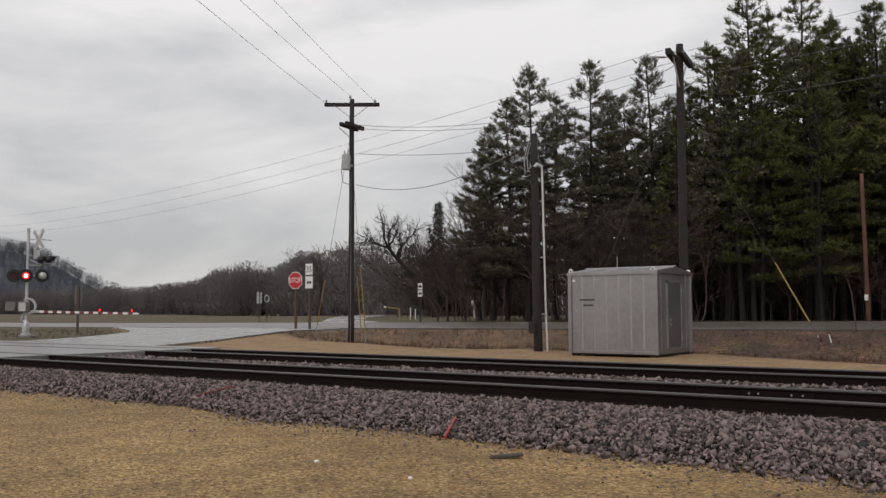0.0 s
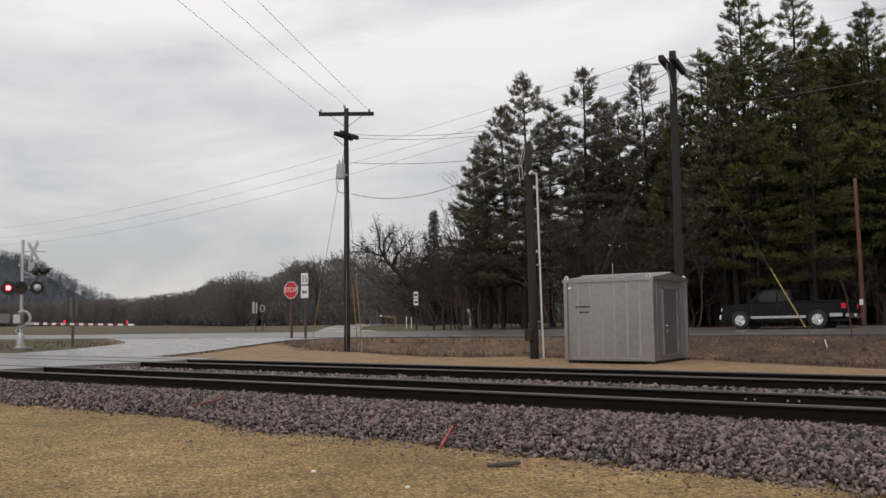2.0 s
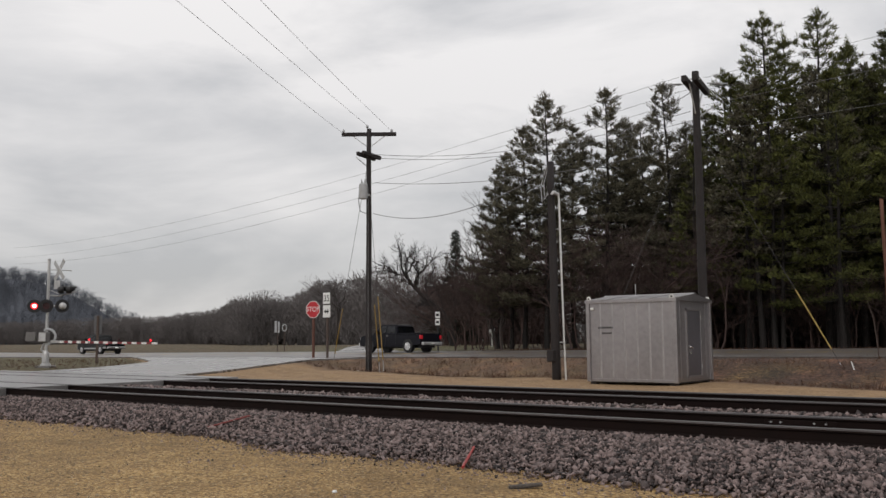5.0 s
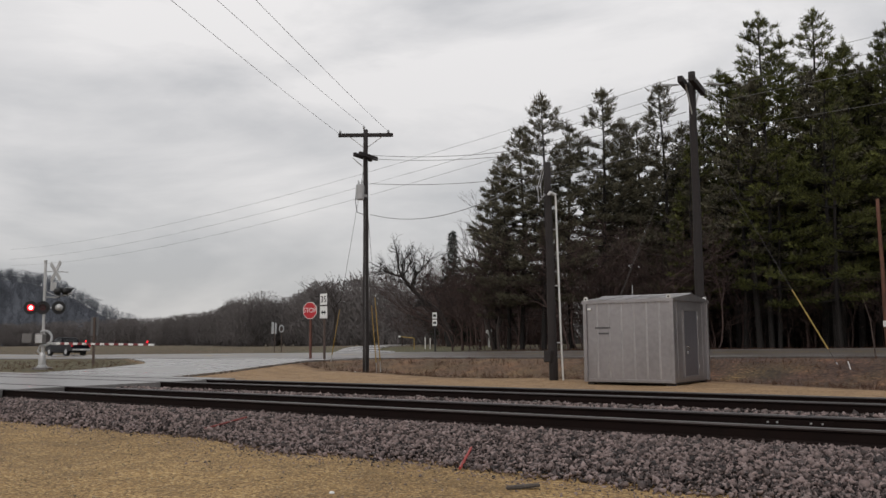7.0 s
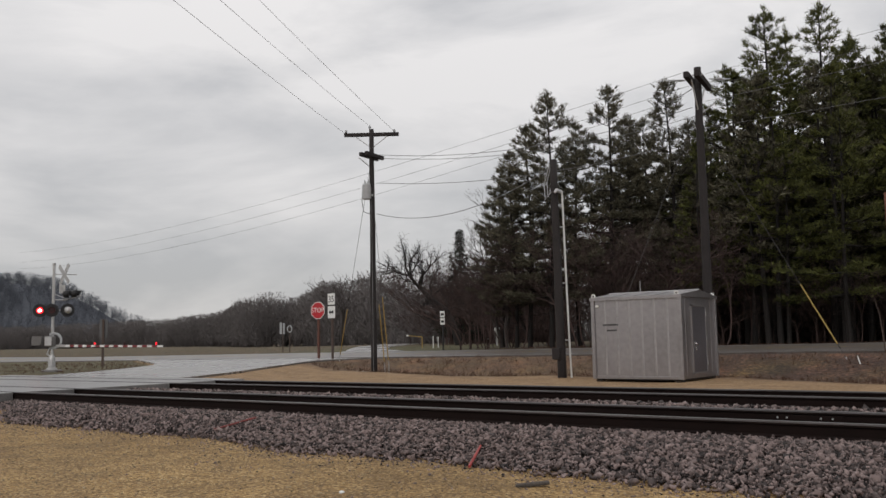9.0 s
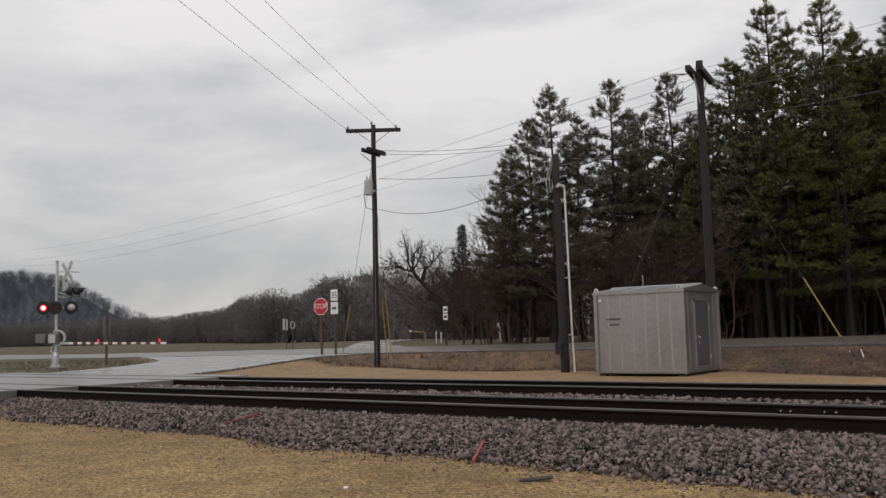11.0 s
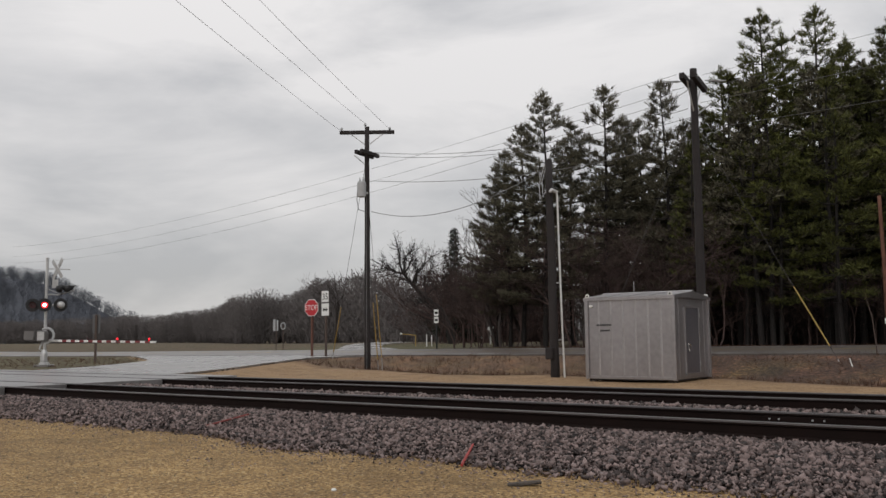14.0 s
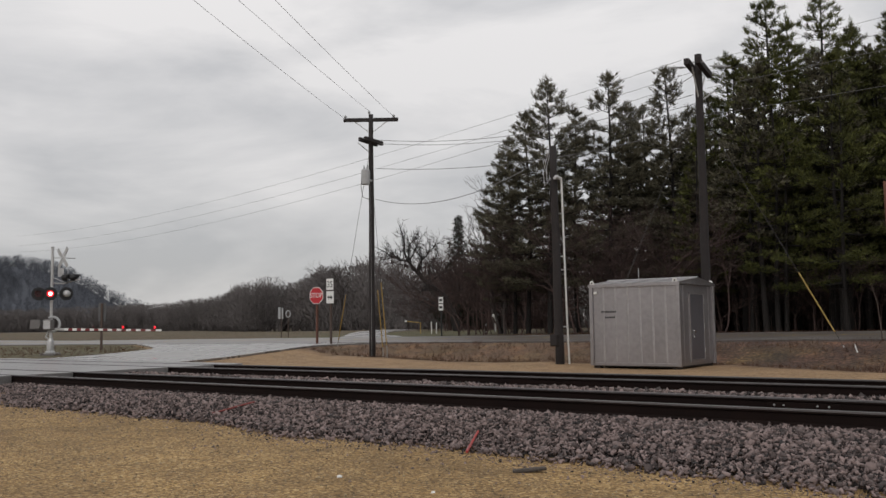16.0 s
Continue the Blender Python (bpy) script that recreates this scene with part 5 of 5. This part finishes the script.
def build_bare_trees():
    rnd = random.Random(9)
    oak = oak_meshes(25)
    tree_thing("oak_tree", oak, None, pose(-46.15, 63.3, ground_z(-46.15, 63.3) - 0.05), "gnarled leafless oak with wide crooked limbs", "bare tree", "bare trees")
    kinds = [bare_tree(31, 11.0, M_TWIG, 0.40, 6, 0.15, 0.16), bare_tree(32, 12.0, M_TWIG, 0.34, 6, 0.15, 0.14), bare_tree(33, 8.0, M_REDTWIG, 0.55, 6, 0.045, thin=0.006), bare_tree(34, 7.0, M_REDTWIG, 0.6, 6, 0.04, thin=0.006)]
    first = {}

    def plant(k, x, y, h, full, label):
        m = pose(x, y, ground_z(x, y) - 0.05, 0, 0, rnd.uniform(0, 360)) @ Matrix.Scale(h / full, 4)
        if k in first:
            copy_thing(first[k], m @ Matrix.Diagonal([1 / c for c in first[k].scale] + [1]))
        else:
            first[k] = tree_thing("bare_tree", kinds[k], None, m, label, "bare tree", "bare trees")
    plant(0, -60.0, 88.0, 9.5, 11.0, "leafless grey-brown tree behind the oak")
    plant(1, -34.6, 56.4, 11.8, 12.0, "slender leafless grey-brown tree at the wood's edge")
    for x, y, h in ((-42.0, 63.0, 6.5), (-45.5, 70.0, 7.0), (-50, 76, 7), (-60, 84, 8.5), (-66, 90, 9.0), (-104.5, 109.5, 13.2), (-36.0, 54.6, 8.8), (-34.9, 53.0, 9.2), (-33.6, 51.6, 8.5)):
        plant(rnd.randint(0, 1), x, y, h, 11.5, "")
    for i in range(150):
        x = rnd.uniform(-38, 12)
        y = rnd.uniform(49.5, 60) if i % 2 else rnd.uniform(56, 92)
        if along_highway(x, y) < 48.2:
            continue
        hh = rnd.uniform(3.0, 9.5) if x < -18 else rnd.uniform(2.0, 5.5)
        plant(2 + i % 2, x, y, hh, 7.5, "reddish brown leafless brush under the pines")
    for i in range(46):
        x = rnd.uniform(-38, -20)
        y = rnd.uniform(49.5, 55.5)
        if along_highway(x, y) > 48.4:
            plant(2 + i % 2, x, y, rnd.uniform(4.5, 9.0), 7.5, "")
    for i in range(40):
        y = rnd.uniform(66, 82)
        x = -y * rnd.uniform(0.64, 0.755)
        plant(2 + i % 2, x, y, rnd.uniform(5.5, 8.6), 7.5, "")
    for i in range(90):
        x, y = rnd.uniform(-74, -42), rnd.uniform(60, 84)
        if y * 0.69 < -x < y * 0.82:
            plant(2 + i % 2, x, y, rnd.uniform(2.6, 4.6), 7.5, "")
    # a small dark spruce behind the oak
    wood, rng = Mass(), np.random.default_rng(3)
    wood.limb(Vector((0, 0, -0.2)), Vector((0, 0, 12.2)), 0.2, 0.02, 6)
    tp, td = [], []
    for k in range(190):
        q = k / 190
        z, a = 0.8 + 11.3 * q, k * 2.4
        L = 2.7 * (1 - q) ** 0.9 * rnd.uniform(0.5, 1.2) + 0.12
        wood.limb(Vector((0, 0, z)), Vector((math.cos(a) * L, math.sin(a) * L, z - 0.12 * L)), 0.03, 0.008)
        for i in range(max(2, int(L * 5))):
            s = rnd.uniform(0.2, 1.0)
            tp.append((math.cos(a) * L * s + rnd.gauss(0, 0.1), math.sin(a) * L * s + rnd.gauss(0, 0.1), z - 0.12 * L * s))
            td.append((math.cos(a) * 0.7, math.sin(a) * 0.7, -0.1))
    v, f = blades(tp, td, 8, 0.34, 0.05, 0.4, rng, 0.2)
    sp = (wood.mesh("trunk", M_BARK), fast_mesh("crown", v, f, M_SPRUCE))
    tree_thing("spruce_tree", sp, None, pose(-55.8, 76.9, ground_z(-55.8, 76.9) - 0.05), "small dark conical spruce behind the bare oak", "spruce tree", "")


build_bare_trees()


# ---- far woods and the wooded bluff ----
def far_tree_cloud(spots, seed, per, mat, name, label, width, trunk=1.6):
    """Many far leafless trees as one mass of upright spikes: trunk, and twigs that fan upwards."""
    rng = np.random.default_rng(seed)
    vs = []
    for x, y, z, h in spots:
        n = per
        q = rng.uniform(0.06, 0.97, n)
        r = h * 0.26 * np.sqrt(np.clip(1 - ((q - 0.62) / 0.5) ** 2, 0.03, 1))
        a = rng.uniform(0, 6.283, n)
        rr = r * np.sqrt(rng.uniform(0, 1, n))
        p = np.stack([x + rr * np.cos(a), y + rr * np.sin(a), z + q * h], 1)
        d = np.stack([np.cos(a) * 0.55, np.sin(a) * 0.55, np.full(n, 1.0)], 1) + rng.normal(0, 0.42, (n, 3))
        d /= np.linalg.norm(d, axis=1)[:, None]
        L = (h * rng.uniform(0.05, 0.13, n) * (1.15 - 0.6 * q))[:, None]
        s = np.cross(d, rng.normal(0, 1, (n, 3)))
        s /= np.linalg.norm(s, axis=1)[:, None]
        w = (width * h / 11 * rng.uniform(0.5, 1.2, n))[:, None]
        vs.append(np.stack([p - s * w, p + s * w, p + d * L], 1).reshape(-1, 3))
        t = np.array([[x - width * trunk, y, z - 1], [x + width * trunk, y, z - 1], [x, y, z + h * 0.9], [x, y - width * trunk, z - 1], [x, y + width * trunk, z - 1], [x + .1, y, z + h * 0.8]])
        vs.append(t)
    v = np.concatenate(vs)
    return tagged(new(name, fast_mesh(name, v, np.arange(len(v)).reshape(-1, 3), mat)), label, "woods", kind="stuff")


WOOD_EDGE = [(-640.0, 262.0, 13.0), (-373.1, 248.1, 12.2), (-326.0, 232.9, 11.5), (-269.8, 211.9, 11.6), (-221.8, 184.9, 11.4), (-172.1, 146.9, 11.0), (-160.1, 143.3, 11.6), (-164.3, 152.6, 10.8),
             (-146.3, 140.9, 11.0), (-136.2, 135.9, 11.6), (-104.5, 109.5, 11.6), (-102.2, 111.2, 11.6), (-92.5, 105.8, 12.2), (-79.4, 98.8, 9.0), (-69.0, 94.0, 8.2), (-50.0, 90.0, 10.0), (-20.0, 100.0, 12.0), (40.0, 100.0, 14.0)]


def build_woods():
    rnd = random.Random(21)
    spots = []
    for (x0, y0, h0), (x1, y1, h1) in zip(WOOD_EDGE, WOOD_EDGE[1:]):
        L = math.hypot(x1 - x0, y1 - y0)
        for k in range(int(L / 1.0) + 1):
            t = rnd.random()
            back = rnd.uniform(0, 1) ** 1.4 * 42
            x, y = x0 + (x1 - x0) * t, y0 + (y1 - y0) * t
            n = math.hypot(x, y)
            h = (h0 + (h1 - h0) * t) * rnd.uniform(0.74, 1.07) * (1 + back / n * 0.9)
            spots.append((x + x / n * back, y + y / n * back, 0.3, h))
    far_tree_cloud(spots, 2, 640, M_HAZETWIG, "far_woods", "leafless woods in haze-paled grey-brown along the far fields", 0.095)
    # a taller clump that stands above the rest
    far_tree_cloud([(-161.5 + 0.809 * d, 143.7 + 0.588 * d, 0.3, rnd.uniform(11.6, 13.4)) for d in np.linspace(-4.8, 4.8, 7)], 3, 500, M_HAZETWIG, "far_tree_clump", "clump of taller leafless trees above the far woods", 0.05)
    far_tree_cloud([(rnd.uniform(-36, 14), rnd.uniform(60, 92), 0.4, rnd.uniform(2.5, 6.0)) for k in range(150)] + [(rnd.uniform(-34, 24), rnd.uniform(72, 96), 0.4, rnd.uniform(9.0, 14.5)) for k in range(260)] + [(-q * rnd.uniform(0.56, 0.72), q, 0.4, rnd.uniform(4.0, 8.5)) for q in [rnd.uniform(80, 96) for k in range(70)]], 7, 260, M_REDTWIG, "forest_brush", "dark leafless trees and brush deep behind the pines", 0.13)
    # low brush that fills the foot of the woods
    low = []
    for (x0, y0, h0), (x1, y1, h1) in zip(WOOD_EDGE, WOOD_EDGE[1:]):
        for k in range(int(math.hypot(x1 - x0, y1 - y0) / 1.3) + 1):
            t = rnd.random()
            low.append((x0 + (x1 - x0) * t + rnd.uniform(-4, 4), y0 + (y1 - y0) * t + rnd.uniform(0, 6), 0.2, rnd.uniform(2.5, 5.5)))
    far_tree_cloud(low, 4, 160, M_HAZETWIG, "far_brush", "leafless brush in haze-paled grey-brown at the foot of the far woods", 0.3)


build_woods()

RIDGE = [(-1500.0, 430.0, 62.0), (-1000.0, 400.0, 62.0), (-772.7, 378.0, 57.0), (-710.1, 374.1, 54.0), (-659.3, 373.9, 46.5), (-613.6, 370.0, 36.5), (-581.7, 368.4, 24.0), (-550.7, 366.2, 13.5), (-517.7, 365.5, 5.5), (-460.0, 366.0, 0.0)]


def hill_z(x, y):
    h = lerp_table(x, [(a, c) for a, b, c in RIDGE])
    ridge = lerp_table(x, [(a, b) for a, b, c in RIDGE])
    front = smooth(ridge - 120, ridge, y) if y < ridge else 1 - smooth(ridge, ridge + 50, y)
    return h * front + 3.0 * noise.noise((x * 0.02, y * 0.02, 2)) * min(1, h / 10) * front - 0.5


def build_hill():
    bm = bmesh.new()
    xs, ys = np.linspace(-1500, -450, 90), np.linspace(240, 440, 40)
    g = [[bm.verts.new((x, y, hill_z(x, y) - 1.5)) for x in xs] for y in ys]
    for a, b in zip(g, g[1:]):
        for k in range(len(xs) - 1):
            bm.faces.new((a[k], a[k + 1], b[k + 1], b[k]))
    single("hill", bm, M_HAZEHILL, "long wooded bluff in hazy blue-grey beyond the fields", "hill", kind="structure", smooth=True)
    rnd = random.Random(8)
    spots = []
    for k in range(2300):
        x, q = rnd.uniform(-900, -470), rnd.random()
        y = lerp_table(x, [(a, b) for a, b, c in RIDGE]) - 118 * q ** 1.2 + 12
        spots.append((x, y, hill_z(x, y) - 0.5, rnd.uniform(6.5, 10.5) * (0.75 if hill_z(x, y) < 8 else 1)))
    far_tree_cloud(spots, 6, 140, M_HAZEHILL, "hillside_woods", "leafless woods in hazy blue-grey covering the bluff", 0.19, 0.7)


build_hill()


# ---- stones, pebbles and dead grass ----
CUBE_V = np.array([(x, y, z) for x in (-.66, .66) for y in (-.66, .66) for z in (-.66, .66)])
CUBE_F = np.array([(0, 1, 3), (0, 3, 2), (4, 6, 7), (4, 7, 5), (0, 4, 5), (0, 5, 1), (2, 3, 7), (2, 7, 6), (0, 2, 6), (0, 6, 4), (1, 5, 7), (1, 7, 3)])
OCT_V = np.array([(1, 0, 0), (-1, 0, 0), (0, 1, 0), (0, -1, 0), (0, 0, 1), (0, 0, -1)], dtype=float)
OCT_F = np.array([(0, 2, 4), (2, 1, 4), (1, 3, 4), (3, 0, 4), (2, 0, 5), (1, 2, 5), (3, 1, 5), (0, 3, 5)])


def scatter_stones(name, places, sizes, base_v, base_f, rng, mat, label, flat=0.75, jag=0.28, category="stones"):
    n, k = len(places), len(base_v)
    v = np.repeat(base_v[None], n, 0) * (1 + rng.uniform(-jag, jag, (n, k, 1))) + rng.normal(0, 0.1, (n, k, 3))
    v *= rng.uniform(0.35, 1.6, (n, 1, 3))
    v[:, :, 2] *= flat
    q = rng.normal(0, 1, (n, 4))
    q[:, 1:3] *= 0.5
    q /= np.linalg.norm(q, axis=1)[:, None]
    w, x, y, z = q.T
    R = np.stack([np.stack([1 - 2 * (y * y + z * z), 2 * (x * y - z * w), 2 * (x * z + y * w)], 1),
                  np.stack([2 * (x * y + z * w), 1 - 2 * (x * x + z * z), 2 * (y * z - x * w)], 1),
                  np.stack([2 * (x * z - y * w), 2 * (y * z + x * w), 1 - 2 * (x * x + y * y)], 1)], 1)
    v = np.einsum("nij,nkj->nki", R, v) * np.asarray(sizes)[:, None, None] + np.asarray(places)[:, None, :]
    f = (base_f[None] + (np.arange(n) * k)[:, None, None]).reshape(-1, 3)
    return tagged(new(name, fast_mesh(name, v.reshape(-1, 3), f, mat)), label, category, kind="stuff")


def build_stones():
    rng = np.random.default_rng(4)
    rnd = random.Random(4)
    pl, sz = [], []

    def lay(x0, x1, y0, y1, count, s0, s1, lift=0.35):
        for i in range(count):
            x, y = rnd.uniform(x0, x1), rnd.uniform(y0, y1)
            b = bed_top(x, y)
            if b < 0.008 + 0.09 * rnd.random() ** 2:
                continue
            s = rnd.uniform(s0, s1) * (1 + 0.5 * rnd.random() ** 4)
            pl.append((x, y, max(b, ground_z(x, y)) + s * lift * rnd.uniform(-0.2, 1.0)))
            sz.append(s)
    lay(-12, 3, 7.4, 10.57, 40000, 0.015, 0.031, 0.5)
    lay(-20, -12, 8.2, 10.57, 12000, 0.017, 0.032)
    lay(-20, 2, 12.35, 14.7, 11000, 0.022, 0.040)
    lay(-20, 4, 10.75, 12.05, 2200, 0.02, 0.035)
    lay(-20, 4, 14.9, 16.2, 1500, 0.02, 0.035)
    lay(-20, 2, 16.5, 17.6, 2200, 0.02, 0.036)
    scatter_stones("ballast_stones", pl, sz, CUBE_V, CUBE_F, rng, M_STONE, "loose purplish grey crushed ballast stones beside the rails", 0.5, 0.34)
    # pebbles and stray ballast on the lot
    pl, sz = [], []
    for i in range(9000):
        x, y = rnd.uniform(-19, 1), rnd.uniform(4.6, 9.6)
        if y / max(0.1, -x + 0.01) < 0.28 or bed_top(x, y) > 0.06:
            continue
        s = rnd.uniform(0.004, 0.010) * (1 + 0.8 * rnd.random() ** 6)
        pl.append((x, y, ground_z(x, y) + s * 0.25))
        sz.append(s)
    scatter_stones("gravel_pebbles", pl, sz, OCT_V, OCT_F, rng, M_PEBBLE, "small tan and brown pebbles strewn over the gravel lot", 0.7, category="gravel")
    pl, sz = [], []
    for i in range(3800):
        x = rnd.uniform(-19.5, 1)
        y = bed_edge(x) + 0.25 - abs(rnd.gauss(0, 0.34 if rnd.random() < 0.75 else 1.0))
        s = rnd.uniform(0.006, 0.016)
        pl.append((x, y, ground_z(x, y) + s * 0.3))
        sz.append(s)
    scatter_stones("stray_stones", pl, sz, CUBE_V, CUBE_F, rng, M_STONE, "stray grey ballast stones scattered on tan gravel")


build_stones()


def build_grass():
    rng = np.random.default_rng(12)
    rnd = random.Random(12)
    pts, dirs = [], []

    def sow(x0, x1, y0, y1, n, least=0.55):
        for i in range(n):
            x, y = rnd.uniform(x0, x1), rnd.uniform(y0, y1)
            v = along_highway(x, y)
            if 34.3 < v < 45.9 or grassy(x, y) < least or (y < 37.5 and on_cross_road(x, y) > -0.3):
                continue
            if noise.noise((x * 0.6, y * 0.6, 4)) < -0.25:
                continue
            pts.append((x, y, ground_z(x, y) - 0.02))
            dirs.append((rnd.gauss(0, 0.35), rnd.gauss(0, 0.35), 1))
    sow(-34, 3, 23.0, 36, 5000)
    sow(-60, -31, 19, 38, 2200)
    sow(-32, 5, 43.5, 54, 3000)
    v, f = blades(pts, dirs, 6, 0.16, 0.008, 0.4, rng)
    tagged(new("dead_grass", fast_mesh("dead_grass", v, f, M_STRAW)), "short dead straw-brown grass on the verge and ditch", "grass", kind="stuff")
    pts, dirs = [], []
    for i in range(120):
        x = rnd.uniform(-31, 2)
        y = lerp_table(x, GRASS_EDGE) + rnd.uniform(0.5, 6.0)
        if along_highway(x, y) > 34.0 or noise.noise((x * 0.4, y * 0.4, 8)) < 0.0:
            continue
        for k in range(3):
            pts.append((x + rnd.gauss(0, .15), y + rnd.gauss(0, .15), ground_z(x, y) - 0.03))
            dirs.append((rnd.gauss(0, 0.3), rnd.gauss(0, 0.3), 1))
    v, f = blades(pts, dirs, 7, 0.32, 0.009, 0.5, rng)
    tagged(new("dead_weeds", fast_mesh("dead_weeds", v, f, M_STRAW)), "taller dead brown weeds along the ditch", "weeds", kind="stuff")


build_grass()


# ---- small things on the lot ----
M_PINK = material("faded_red_plastic", (0.36, 0.045, 0.04), 0.55, scale=8, fine=60, bump=0.1, var=(0.6, 1.2))
M_PLANK = material("grey_weathered_wood", (0.075, 0.062, 0.052), 0.9, scale=6, fine=50, bump=0.5, var=(0.6, 1.4))


def on_bed(x, y):
    return max(bed_top(x, y), ground_z(x, y))


def build_litter():
    a = Vector((-6.18, 8.62, on_bed(-6.18, 8.62) + 0.03))
    b = Vector((-6.52, 9.34, on_bed(-6.52, 9.34) + 0.04))
    single("marker_rod", tube([a, a.lerp(b, .5), b], [.018, .017, .015], 8), M_PINK, "faded red plastic rod lying on the ballast", "rod")
    a, b = Vector((-11.9, 9.55, on_bed(-11.9, 9.55) + .03)), Vector((-11.35, 9.95, on_bed(-11.35, 9.95) + .05))
    single("marker_rod", tube([a, a.lerp(b, .5), b], .016, 8), M_RODRUST, "rusty red rod half sunk in ballast", "rod")
    bm = box(-.17, .17, -.04, .04, 0, .03, .008)
    bmesh.ops.subdivide_edges(bm, edges=bm.edges[:], cuts=2)
    for v in bm.verts:
        v.co += Vector((0, 0, .012)) * math.sin(v.co.x * 9) + Vector((0, noise.noise(v.co * 9) * .02, 0))
    single("plank", bm, M_PLANK, "short weathered grey plank lying on gravel", "plank", pose(-4.92, 7.95, ground_z(-4.92, 7.95) + .01, 0, 0, 40))
    for x, y, s in ((-6.35, 6.67, .028), (-5.08, 6.55, .022), (-27.6, 30.5, .05), (-20.35, 28.0, .05)):
        bm = bmesh.new()
        bmesh.ops.create_icosphere(bm, subdivisions=2, radius=s)
        for v in bm.verts:
            v.co *= 1 + .35 * noise.noise(v.co * 25)
            v.co.z *= .55
        single("pale_stone", bm, M_WHITE, "pale stone lying on the ground", "stone", pose(x, y, ground_z(x, y) + s * .3), group="pale stones")


build_litter()


# ---- what moves ----
def truck_pose(x):
    """The truck on its lane, nose towards -x, standing on the road."""
    y = highway_y(x, 42.6)
    slope = math.degrees(math.atan(0.0075)) if -85 < x < 30 else 0
    return pose(x, y, road_z(x, y) + 0.008, 0.9, slope, 180 - math.degrees(math.atan(0.09)))


def drive(truck, wheels, x0, speed):
    walk(truck, [(k * 0.5, truck_pose(x0 - speed * k * 0.5)) for k in range(33)])
    times = [k / 15 for k in range(241)]
    for w, x, sy in wheels:
        walk(w, [(t, pose(x * TRUCK_SCALE, sy * .84 * TRUCK_SCALE, .385 * TRUCK_SCALE, 0, (66 if sy < 0 else -66) * ((t * 15) % 60), 0 if sy < 0 else 180)) for t in times])


def flash(shutter, lit_spans, shut=pose(0, -.05, 0), away=pose(0, 0.012, 0)):
    """The added shutter stands behind the lens while the lamp is lit, and before it to show the lamp off."""
    rows = []
    rows.append((0.0, away if lit_spans[0][0] <= 0 else shut))
    for a, b in lit_spans:
        if a > 0:
            rows += [(a - .034, shut), (a, away)]
        if b < 16:
            rows += [(b - .034, away), (b, shut)]
    if rows[-1][0] < 16:
        rows.append((16.0, rows[-1][1]))
    walk(shutter, rows)


def motions():
    drive(truck_a, wheels_a, 33.03, 21.15)
    drive(truck_b, wheels_b, 74.75, 21.9)
    outer = [(0.095 + 0.956 * k, min(16.0, 0.585 + 0.956 * k)) for k in range(17)]
    inner = [(0.0, 0.095)] + [(0.585 + 0.956 * k, min(16.0, 1.051 + 0.956 * k)) for k in range(17) if 0.585 + 0.956 * k < 16]
    flash(LAMPS[0], outer)
    flash(LAMPS[1], inner)
    flash(GATE_LAMPS[0], inner, pose(0, 0, .1), pose(0, 0, -.03))
    flash(GATE_LAMPS[1], outer, pose(0, 0, .1), pose(0, 0, -.03))


motions()
